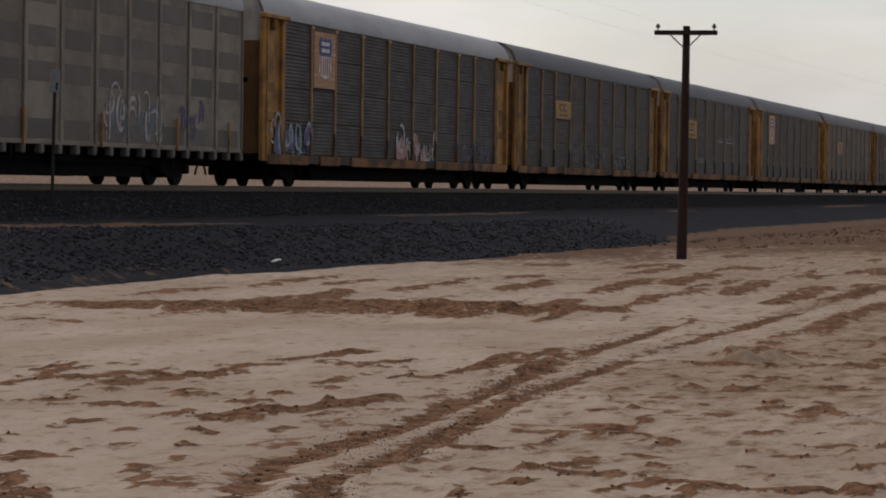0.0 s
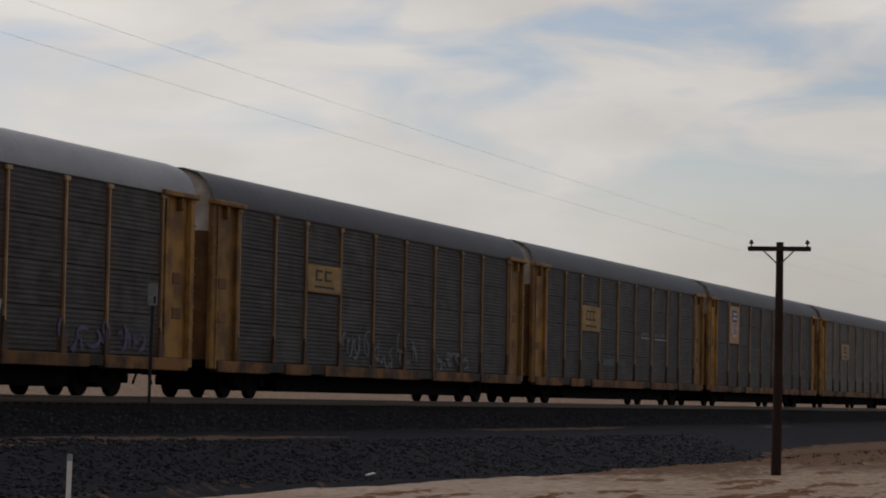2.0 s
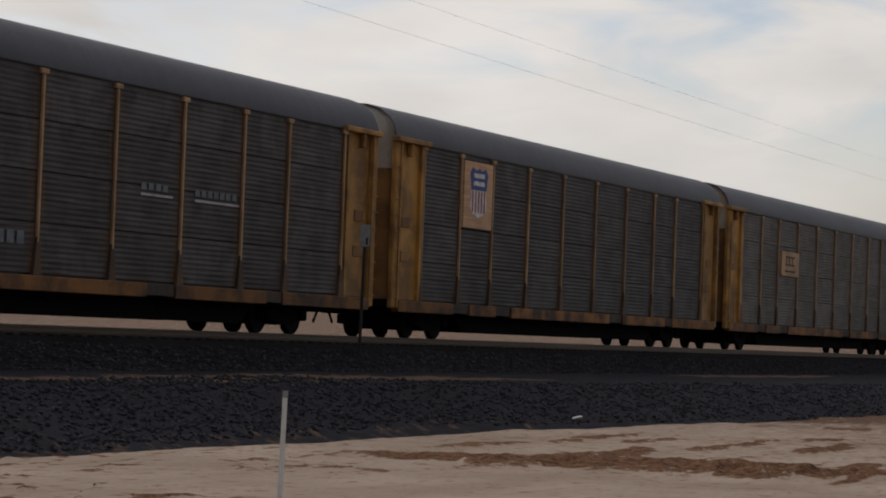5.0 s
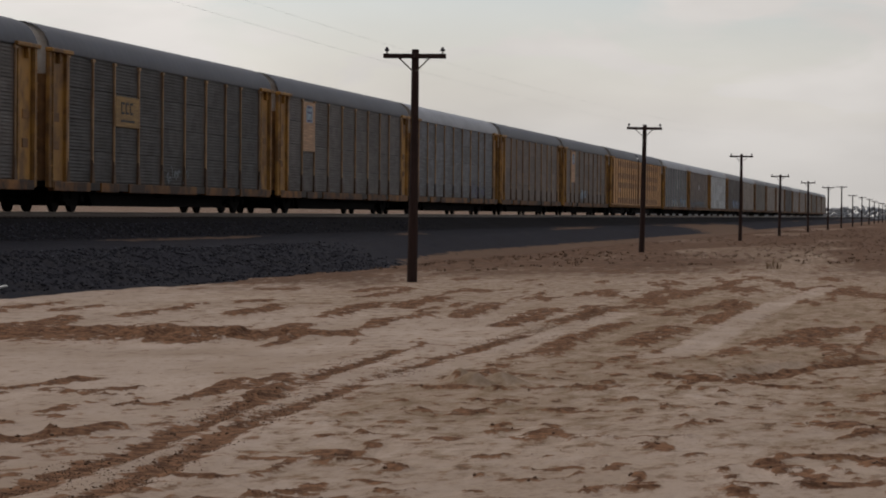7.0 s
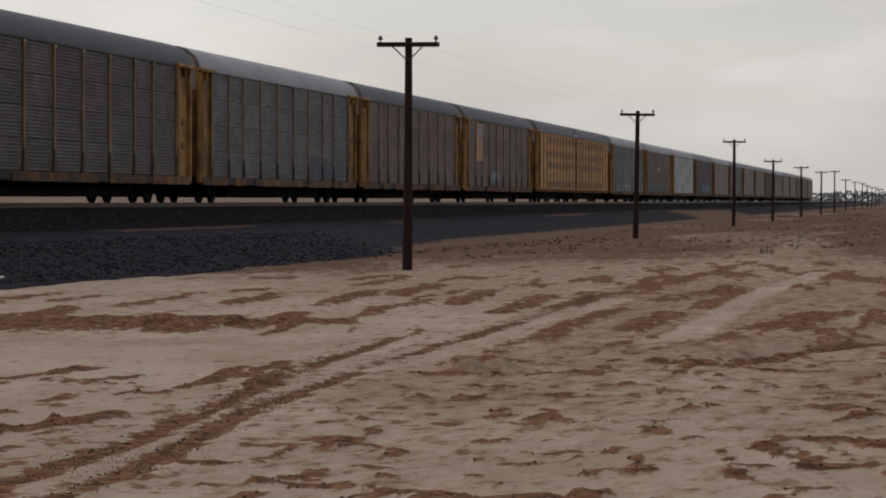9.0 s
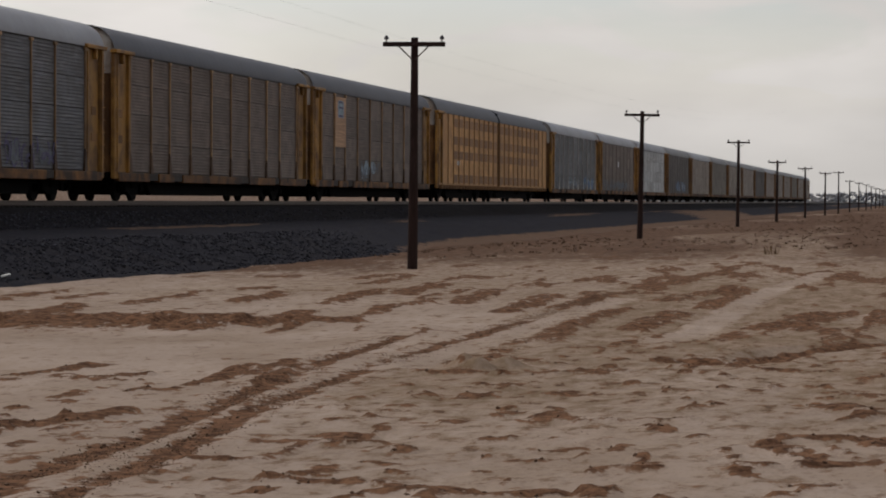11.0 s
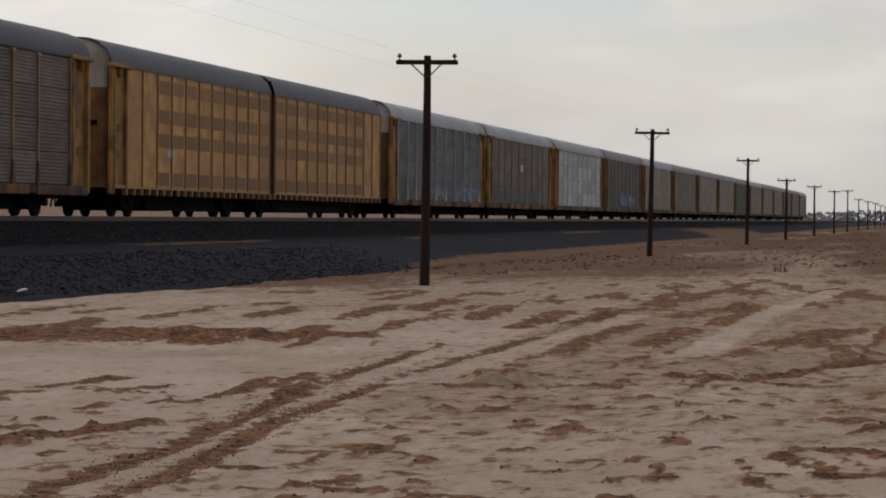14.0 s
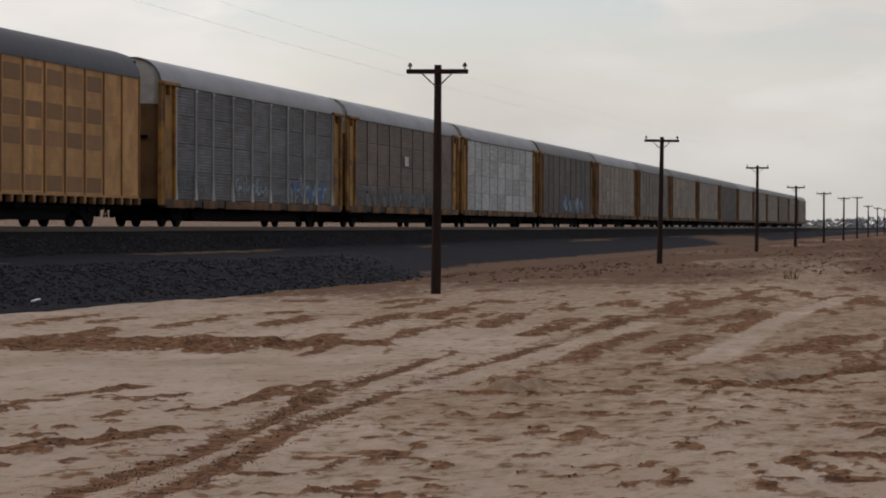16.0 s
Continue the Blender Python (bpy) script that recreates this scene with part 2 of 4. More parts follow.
SHEETS = {
    "dark": panel_paint("sheet_dark_grey", (0.062, 0.057, 0.055), (0.029, 0.024, 0.021), 0.75, lines=0.5, chalk=(0.118, 0.112, 0.112), rust=0.7),
    "grey": panel_paint("sheet_grey", (0.118, 0.104, 0.094), (0.06, 0.049, 0.042), 0.6, lines=0.6, chalk=(0.19, 0.177, 0.166), rust=0.6),
    "blue": panel_paint("sheet_blue_grey", (0.15, 0.152, 0.165), (0.082, 0.074, 0.068), 0.5, lines=0.6, chalk=(0.27, 0.275, 0.29)),
    "brown": panel_paint("sheet_brown_grey", (0.18, 0.138, 0.112), (0.105, 0.076, 0.06), 0.55, lines=0.45, rust=0.4),
    # for far cars: distance haze lightens this sheet colour
    "pale": panel_paint("sheet_haze_pale", (0.33, 0.28, 0.235), (0.19, 0.15, 0.12), 0.5),
    "white": panel_paint("sheet_white", (0.52, 0.54, 0.54), (0.30, 0.27, 0.24), 0.3),
    "beige": panel_paint("sheet_beige", (0.235, 0.205, 0.17), (0.12, 0.1, 0.08), 0.5, lines=0.15),
    "yellow": panel_paint("sheet_faded_yellow", (0.64, 0.345, 0.122), (0.38, 0.19, 0.066), 0.55, lines=0.12),
}
SCREENS = {"beige": panel_paint("screen_beige", (0.145, 0.132, 0.12), (0.1, 0.085, 0.07), 0.4, lines=0.1),
           "yellow": panel_paint("screen_brown_yellow", (0.33, 0.17, 0.07), (0.24, 0.125, 0.058), 0.4, lines=0.1)}


def roof_paint(name, c):
    m = Nodes(name, 0.55, 0.1)
    big, fine = m.noise(0.7, 5, stretch=(1, 0.5, 1)), m.noise(14, 4)
    rib = m.noise(2.0, 3, stretch=(0.3, 5.0, 0.3))
    base = m.mix(m.band(big, 0.35, 0.7), tint(c, 0.82), tint(c, 1.15))
    base = m.mix(m.math("MULTIPLY", m.band(rib, 0.5, 0.7), 0.4), base, tint(c, 0.7))
    m.colour(m.mix(m.math("MULTIPLY", m.band(fine, 0.5, 0.7), 0.3), base, tint(c, 0.65)))
    return m.mat


ROOFS = {"dark": roof_paint("roof_dark_grey", (0.064, 0.066, 0.083)), "light": roof_paint("roof_light_grey", (0.34, 0.345, 0.37)),
         "mid": roof_paint("roof_mid_grey", (0.175, 0.175, 0.182))}
PLACARD = panel_paint("placard_tan", (0.50, 0.30, 0.17), (0.33, 0.19, 0.11), 0.4)
PLACARD_Y = panel_paint("placard_yellow", (0.36, 0.215, 0.07), (0.2, 0.12, 0.05), 0.5)
PLACARD_F = panel_paint("placard_faded", (0.42, 0.36, 0.29), (0.28, 0.22, 0.17), 0.5)
BLUE = plain("shield_blue", (0.03, 0.06, 0.22), 0.55)
RED = plain("stripe_red", (0.36, 0.08, 0.08), 0.55)
PALE = plain("shield_white", (0.62, 0.60, 0.60), 0.55)
INK = plain("ink_dark", (0.035, 0.03, 0.028), 0.6)
SPRAY = {"white": plain("spray_white", (0.40, 0.38, 0.38), 0.6, 0, 4, 0.35), "pink": plain("spray_pink", (0.36, 0.2, 0.19), 0.6, 0, 4, 0.35),
         "blue": plain("spray_blue", (0.07, 0.15, 0.30), 0.6, 0, 4, 0.4), "sky": plain("spray_pale_blue", (0.28, 0.36, 0.43), 0.6, 0, 4, 0.3),
         "grey": plain("spray_grey_blue", (0.13, 0.145, 0.165), 0.6, 0, 4, 0.3), "violet": plain("spray_violet", (0.10, 0.09, 0.17), 0.6, 0, 4, 0.35)}


# ---- mesh helpers ----
def mesh_of(name, bm):
    me = bpy.data.meshes.new(name)
    bmesh.ops.recalc_face_normals(bm, faces=bm.faces)
    bm.to_mesh(me)
    bm.free()
    return me


def part(name, me, material, parent, label="", m=None, kind=""):
    if isinstance(me, bmesh.types.BMesh):
        me = mesh_of(name, me)
    ob = new(name, me)
    if not me.materials:
        me.materials.append(material)
    if me.materials[0] != material:
        ob.material_slots[0].link = "OBJECT"
        ob.material_slots[0].material = material
    if parent:
        ob.parent = parent
    if m is not None:
        ob.matrix_basis = m
    return tagged(ob, label, kind=kind)


def box(bm, x0, x1, y0, y1, z0, z1, bevel=0.0):
    r = bmesh.ops.create_cube(bm, size=1)
    bmesh.ops.transform(bm, verts=r["verts"], matrix=Matrix.Translation(((x0 + x1) / 2, (y0 + y1) / 2, (z0 + z1) / 2)) @ Matrix.Diagonal((x1 - x0, y1 - y0, z1 - z0, 1)))
    if bevel:
        edges = list({e for v in r["verts"] for e in v.link_edges})
        bmesh.ops.bevel(bm, geom=edges, offset=bevel, segments=1, affect="EDGES")
    return bm


def one_box(*a, bevel=0.0):
    return box(bmesh.new(), *a, bevel=bevel)


def tube(bm, a, b, r0, r1=None, seg=10):
    a, b = Vector(a), Vector(b)
    r = bmesh.ops.create_cone(bm, cap_ends=True, segments=seg, radius1=r0, radius2=r0 if r1 is None else r1, depth=(b - a).length)
    bmesh.ops.transform(bm, verts=r["verts"], matrix=Matrix.Translation((a + b) / 2) @ (b - a).to_track_quat("Z", "Y").to_matrix().to_4x4())
    return bm


def sweep(bm, profile, ys, close=False):
    """A profile of (x, z) points carried along y, one ring for each (y, scale_x, lift)."""
    rings = [[bm.verts.new((x * sx, y, z + dz)) for x, z in profile] for y, sx, dz in ys]
    n = len(profile)
    for a, b in zip(rings, rings[1:]):
        for i in range(n if close else n - 1):
            j = (i + 1) % n
            bm.faces.new((a[i], a[j], b[j], b[i]))
    if close:
        bm.faces.new(rings[0]), bm.faces.new(rings[-1][::-1])
    return rings


def lattice_noise(x, y, seed=0):
    """Smooth value noise on numpy arrays, 0 to 1."""
    xi, yi = np.floor(x).astype(np.int64), np.floor(y).astype(np.int64)
    fx, fy = x - xi, y - yi
    fx, fy = fx * fx * (3 - 2 * fx), fy * fy * (3 - 2 * fy)

    def h(i, j):
        k = (i * 374761393 + j * 668265263 + seed * 974711) & 0x7FFFFFFF
        k = ((k ^ (k >> 13)) * 1274126177) & 0x7FFFFFFF
        return ((k ^ (k >> 16)) & 0xFFFF) / 65535.0
    return (h(xi, yi) * (1 - fx) + h(xi + 1, yi) * fx) * (1 - fy) + (h(xi, yi + 1) * (1 - fx) + h(xi + 1, yi + 1) * fx) * fy


def fbm(x, y, octaves=4, seed=0):
    v, a, s = 0.0, 0.5, 0.0
    for o in range(octaves):
        v = v + a * lattice_noise(x * 2 ** o, y * 2 ** o, seed + o * 17)
        s, a = s + a, a * 0.5
    return v / s


def near_line(x, y, pts):
    """Distance from each place to a broken line in plan."""
    best = np.full(x.shape, 1e9)
    for (ax, ay), (bx, by) in zip(pts, pts[1:]):
        dx, dy = bx - ax, by - ay
        k = np.clip(((x - ax) * dx + (y - ay) * dy) / (dx * dx + dy * dy), 0, 1)
        best = np.minimum(best, np.hypot(x - ax - k * dx, y - ay - k * dy))
    return best


def step(a, b, v):
    k = np.clip((v - a) / (b - a), 0, 1)
    return k * k * (3 - 2 * k)


def grid_mesh(name, X, Y, Z, attributes):
    ny, nx = X.shape
    co = np.stack((X, Y, Z), -1).reshape(-1, 3)
    i = np.arange(ny * nx).reshape(ny, nx)
    quads = np.stack((i[:-1, :-1], i[:-1, 1:], i[1:, 1:], i[1:, :-1]), -1).reshape(-1, 4)
    me = bpy.data.meshes.new(name)
    me.vertices.add(len(co)); me.vertices.foreach_set("co", co.ravel())
    me.loops.add(quads.size); me.loops.foreach_set("vertex_index", quads.ravel())
    me.polygons.add(len(quads)); me.polygons.foreach_set("loop_start", np.arange(len(quads)) * 4)
    me.update(calc_edges=True)
    me.polygons.foreach_set("use_smooth", np.ones(len(quads), dtype=bool))
    for key, values in attributes.items():
        me.attributes.new(key, "FLOAT", "POINT").data.foreach_set("value", values.ravel().astype(np.float32))
    return me


def lines(*spans):
    """Graded coordinates: spans of (start, end, first step, last step)."""
    out = []
    for a, b, s0, s1 in spans:
        v = a
        while v < b - 1e-6:
            out.append(v)
            v += s0 + (s1 - s0) * (v - a) / (b - a)
    return np.array(out + [spans[-1][1]])


# ---- the setting: desert ground, embankment, track ----
TX, RAIL = -27.64, 1.535       # track centre, top of rail
RUTS = [[(-3.6, 10.5), (-4.67, 13.74), (-4.72, 15.08), (-4.79, 16.45), (-5.09, 19.31), (-5.22, 22.77), (-5.22, 25.23), (-5.32, 29.41), (-5.3, 36.0), (-5.0, 44.0)],
        [(-4.4, 11.2), (-5.23, 14.53), (-5.23, 15.76), (-5.23, 16.9), (-5.39, 19.05), (-5.53, 21.06), (-5.76, 23.93), (-5.91, 26.64), (-6.09, 30.53)]]
# torn-up patches: a way in plan, half its width, how dark it is
CHURNED = [([(-13.2, 31.6), (-11.5, 32.6), (-10.9, 33.3), (-10.2, 33.7), (-9.2, 33.6)], 1.5, 1.0), ([(-9.3, 32.6), (-8.3, 33.6), (-7.95, 34.2)], 0.95, 1.0),
           ([(-2.35, 26.7), (-2.0, 26.1), (-1.66, 26.6)], 0.42, 1.1), ([(-1.66, 26.8), (-1.5, 28.2), (-1.0, 29.2), (-0.35, 30.5), (0.9, 32.0)], 0.34, 1.1),
           ([(-6.6, 17.2), (-6.12, 18.25), (-5.95, 19.0)], 0.2, 1.0), ([(-6.9, 17.0), (-6.5, 16.9)], 0.16, 0.8), ([(-8.15, 22.8), (-8.0, 23.5), (-7.85, 24.3)], 0.17, 0.9), ([(-7.3, 22.4), (-7.1, 23.3)], 0.13, 0.8),
           ([(-6.25, 21.9), (-6.28, 23.0), (-6.37, 24.6)], 0.13, 1.0), ([(-6.05, 23.3), (-6.2, 25.4)], 0.11, 0.9), ([(-5.75, 22.2), (-5.95, 24.6)], 0.12, 0.9), ([(-8.9, 19.6), (-8.4, 20.5)], 0.14, 0.8),
           ([(-4.62, 15.9), (-4.28, 15.8)], 0.14, 0.9), ([(-3.75, 14.8), (-3.45, 14.7)], 0.12, 0.95), ([(-4.39, 17.1), (-4.09, 17.25)], 0.12, 0.8), ([(-3.95, 17.0), (-3.6, 17.1)], 0.10, 0.8),
           ([(-3.4, 15.85), (-3.24, 15.8)], 0.09, 0.9), ([(-0.65, 15.7), (-0.45, 15.7)], 0.13, 0.9), ([(-1.9, 15.6), (-1.6, 15.6)], 0.10, 0.8), ([(-2.5, 16.1), (-2.2, 16.0)], 0.10, 0.8), ([(-2.9, 19.0), (-2.2, 18.9), (-1.7, 19.0)], 0.12, 0.75),
           ([(-0.9, 17.6), (-0.5, 17.7)], 0.12, 0.8), ([(-2.4, 14.1), (-1.7, 14.2)], 0.16, 0.8), ([(-3.4, 24.2), (-2.9, 24.7)], 0.26, 0.8), ([(-4.6, 24.1), (-3.7, 24.0)], 0.16, 0.7),
           ([(-10.3, 39.0), (-10.5, 42.6)], 0.3, 0.85), ([(-8.85, 38.6), (-9.3, 43.4), (-9.4, 45.6)], 0.28, 0.9), ([(-8.65, 43.5), (-9.1, 49.4)], 0.36, 0.9), ([(-7.0, 39.6), (-7.5, 46.0)], 0.32, 0.8),
           ([(-5.9, 37.0), (-6.1, 43.4)], 0.34, 0.85), ([(-5.2, 38.0), (-5.1, 46.0)], 0.30, 0.8), ([(-3.6, 33.0), (-3.4, 37.3)], 0.36, 0.8), ([(-4.6, 33.5), (-4.4, 38.0)], 0.34, 0.75), ([(-1.9, 33.5), (-1.2, 38.0)], 0.45, 0.75), ([(-3.9, 41.0), (-3.4, 48.0)], 0.4, 0.7)]
MOUNDS = [(-4.18, 24.6, 0.13), (-3.97, 25.0, 0.16), (-4.36, 24.9, 0.12)]
PALE_WAY = [(-2.95, 29.6), (-2.8, 31.4), (-2.73, 37.4), (-2.6, 50), (-2.2, 60)]
SIDE_WAY = [(-5.0, 24.6), (-4.95, 28), (-4.9, 33), (-4.7, 42)]


def ground():
    xs = lines((-2600, -60, 300, 12), (-60, -31, 4, 1.0), (-31, -19, 0.9, 0.2), (-19, -9, 0.09, 0.07), (-9, 1.2, 0.05, 0.05), (1.2, 2.5, 0.08, 0.2), (2.5, 12, 0.25, 2), (12, 60, 3, 12), (60, 2600, 20, 300))
    ys = lines((-400, 0, 60, 6), (0, 11, 3, 0.3), (11, 40, 0.042, 0.13), (40, 95, 0.14, 0.6), (95, 300, 0.8, 5), (300, 1200, 8, 60), (1200, 4200, 80, 400))
    X, Y = np.meshgrid(xs, ys)
    near = step(260, 90, Y) * step(-45, -24, X) * step(40, 8, X)
    wx, wy = X + 0.5 * fbm(X * 0.7, Y * 0.4, 3, 5), Y + 0.8 * fbm(X * 0.5, Y * 0.5, 3, 9)
    Z = near * (0.14 * (fbm(X * 0.12, Y * 0.12, 3, 1) - 0.5) + 0.06 * (fbm(wx * 0.7, wy * 0.5, 3, 2) - 0.5))
    by_ruts = np.minimum(near_line(X, Y, RUTS[0]), near_line(X, Y, RUTS[1]))
    pan = np.clip(step(1.0, 0.7, np.hypot((X + 8.9) / 3.6, (Y - 28.2) / 3.9)) + step(1.0, 0.6, np.hypot((X + 10.5) / 4.5, (Y - 24.5) / 3.4)), 0, 1)
    side = step(-5.4, -4.2, X + 0.02 * (Y - 20))       # the trodden side beyond the ruts
    # torn crumbs of earth, their shaded faces painted in as dark colour too: small near the ruts, longer along the way
    # farther off
    small = fbm(wx * 4.2, wy * 2.3, 5, 31)
    long_ = fbm((wx + 0.045 * (Y - 30)) * 1.7, wy * 0.22, 5, 47)
    patches = fbm(X * 0.45, Y * 0.16, 3, 77)
    far_part = step(24, 33, Y)
    damp = 0.95 * step(0.60, 0.69, small + 0.16 * (patches - 0.5) + 0.01 * side) * (1 - far_part)
    damp += 0.85 * step(0.562, 0.665, long_ + 0.16 * (patches - 0.5) + 0.02 * side) * far_part * step(-17.5, -13.5, X)
    damp *= step(110, 70, Y) * (1 - 0.9 * pan) * (0.5 + 0.5 * step(0.3, 0.9, by_ruts))
    calm = 1 - 0.8 * pan
    Z += near * calm * 0.035 * (fbm(wx * 3.4, wy * 2.2, 3, 3) - 0.5) * (0.4 + 0.6 * side)
    Z += near * np.clip(damp, 0, 1) * (0.02 + 0.07 * (fbm(X * 6, Y * 4, 3, 51) - 0.45))
    for k, rut in enumerate(RUTS):
        d = near_line(X + 0.09 * (fbm(X * 2, Y * 2, 3, 61 + k) - 0.5), Y, rut)
        broken = step(0.28, 0.5, fbm(X * 1.5, Y * 0.5, 3, 71 + k))
        crumbs = fbm(X * 7.0, Y * 4.0, 3, 75 + k)
        Z += near * (-0.014 * step(0.19, 0.06, d) + 0.012 * crumbs * np.exp(-((d - 0.2) / 0.08) ** 2)) * (0.4 + 0.6 * broken)
        damp = np.maximum(damp, 1.0 * step(0.18, 0.05, d + 0.2 * (crumbs - 0.5)) * (0.7 + 0.3 * broken) * step(40, 33, Y))
    for k, (way, wide, dark) in enumerate(CHURNED):
        d = near_line(X, Y, way) + wide * 0.9 * (fbm(X * 1.2 / wide ** 0.7, Y * 0.7 / wide ** 0.7, 4, 91 + k) - 0.5)
        f = step(wide, wide * 0.6, d)
        Z += near * f * (0.02 + min(0.15, 0.05 + 0.1 * wide) * (fbm(X * 4.0, Y * 2.6, 3, 141 + k) - 0.5))
        damp = np.maximum(damp, f * dark * (0.6 + 0.9 * fbm(X * 3.1, Y * 1.6, 3, 171 + k)))
    damp = np.maximum(damp, 0.27 * step(0.75, 0.2, by_ruts) * step(42, 34, Y))
    hole = near_line(X, Y, [(-2.3, 26.6), (-2.0, 26.2), (-1.7, 26.6), (-1.5, 28.2), (-1.0, 29.2), (0.0, 31.0)])
    Z -= near * 0.11 * step(0.5, 0.1, hole)
    for mx, my, mr in MOUNDS:
        h = np.exp(-(((X - mx) / mr) ** 2 + ((Y - my) / mr) ** 2))
        Z += 0.12 * h ** 0.7
        damp *= 1 - np.clip(h * 1.6, 0, 1)
    pale = np.maximum(step(0.34, 0.16, near_line(X, Y, PALE_WAY)), 0.8 * step(0.36, 0.12, near_line(X, Y, SIDE_WAY)))
    damp *= 1 - 0.92 * pale
    edge = Y - 82 + 2.3 * np.clip(-5 - X, 0, 9) + 34 * (fbm(X * 0.22, Y * 0.08, 4, 201) - 0.5)
    scrub = step(-34, 26, edge + 16 * (fbm(X * 0.8, Y * 0.3, 4, 207) - 0.5)) * step(-40, -24, X) * (0.7 + 0.9 * (fbm(X * 0.25, Y * 0.03, 3, 205) - 0.35))
    scrub *= 1 - 0.45 * step(0.58, 0.68, fbm(X * 0.16, Y * 0.025, 3, 209)) * step(88, 100, Y)
    scrub = np.maximum(scrub, 0.5 * step(-33, -50, X))
    red = (0.15 + 0.65 * side * step(62, 45, Y)) * (0.3 + 1.3 * fbm(X * 0.6, Y * 0.3, 4, 221)) * (1 - 0.9 * pale) * (1 - 0.9 * pan) * (0.35 + 0.65 * step(15, 23, Y))
    red += 0.35 * step(36, 44, Y) * step(-15, -11, X) * (1 - pale)
    Z -= 1.2 * step(-16.0, -19.0, X) * step(-60, -40, X)         # stays under the embankment
    Z += 13.0 * step(-45, -480, X) + 0.5 * step(-30, -60, X)      # the land lifts gently beyond the line
    g = new("ground", grid_mesh("ground", X, Y, Z, {"damp": damp, "scrub": scrub, "red": red}))
    g.data.materials.append(SAND)
    tagged(g, "tan desert sand churned by tyres, damp brown ruts", "ground", kind="structure")
    return xs, ys, Z, damp


GX, GY, GZ, DAMP = ground()


def ground_z(x, y):
    i, j = np.clip(np.searchsorted(GY, y) - 1, 0, len(GY) - 2), np.clip(np.searchsorted(GX, x) - 1, 0, len(GX) - 2)
    u, v = (y - GY[i]) / (GY[i + 1] - GY[i]), (x - GX[j]) / (GX[j + 1] - GX[j])
    return (GZ[i, j] * (1 - v) + GZ[i, j + 1] * v) * (1 - u) + (GZ[i + 1, j] * (1 - v) + GZ[i + 1, j + 1] * v) * u


def damp_at(x, y):
    return DAMP[np.clip(np.searchsorted(GY, y), 0, len(GY) - 1), np.clip(np.searchsorted(GX, x), 0, len(GX) - 1)]


# height of the embankment by distance from the track centre, camera side
SECTION = [(-4.6, 0.25), (-2.6, 1.33), (2.2, 1.34), (3.9, 0.80), (4.6, 0.74), (7.4, 0.64), (8.1, 0.55), (9.6, 0.12), (10.4, -0.05), (11.5, -0.4)]


def toe_shift(y):
    """How far the foot of the bank wanders out along the line."""
    return np.interp(y, (24, 30, 37, 44, 49, 54, 60, 66, 74, 84, 100), (0.0, -0.2, -1.0, -1.6, -0.7, 0.3, 1.3, 2.1, 2.5, 1.5, 0.0))


def bank_z(x, y):
    u = x - TX
    bend = 0.4 * (fbm(y * 0.12, y * 0.0 + 3.3, 3, 301) - 0.5) + toe_shift(y)
    k = np.where(u > 5.0, u - bend * step(5.0, 9.0, u), u)
    z = np.interp(k, [a for a, _ in SECTION], [b for _, b in SECTION])
    rough = step(1.9, 2.6, np.abs(u)) * 0.10 + step(7.0, 8.0, u) * 0.10
    return z + rough * (fbm(x * 2.5, y * 2.0, 4, 311) - 0.5)


def embankment():
    us = lines((-14, -4.6, 3, 0.8), (-4.6, 1.8, 0.5, 0.5), (1.8, 15.5, 0.13, 0.13))
    ys = lines((-120, 15, 20, 1), (15, 90, 0.16, 0.45), (90, 300, 0.6, 3), (300, 1000, 10, 40), (1000, 4000, 100, 300))
    U, Y = np.meshgrid(us, ys)
    Z = bank_z(U + TX, Y)
    Z = np.where(U < -4.6, 0.25 - 0.02 * (-4.6 - U), Z)
    sandy = step(4.2, 4.7, U) * step(6.9, 6.0, U) * 0.8 * (0.1 + 0.9 * step(0.45, 0.6, fbm(Y * 0.06, U * 0.3, 3, 321)))
    sandy = np.maximum(sandy, 0.4 * step(0.14, 0.0, Z) * step(60, 45, Y))
    sandy = np.maximum(sandy, 0.95 * step(70, 82, Y + 8 * (fbm(U * 0.5, Y * 0.1, 3, 331) - 0.5)) * step(0.22, 0.04, Z) * step(3, 5, U))
    sandy = np.maximum(sandy, 0.9 * step(205, 230, Y) * step(300, 270, Y) * step(5.6, 6.6, U))
    me = grid_mesh("embankment", U + TX, Y, Z, {"sandy": sandy, "train_shade": step(5.0, 3.4, U) * (0.7 + 0.6 * fbm(U * 1.5, Y * 0.4, 3, 341))})      # the train's shade on the upper slope, put into the stone colour
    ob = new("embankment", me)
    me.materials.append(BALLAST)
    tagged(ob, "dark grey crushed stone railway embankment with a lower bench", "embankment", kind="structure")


embankment()


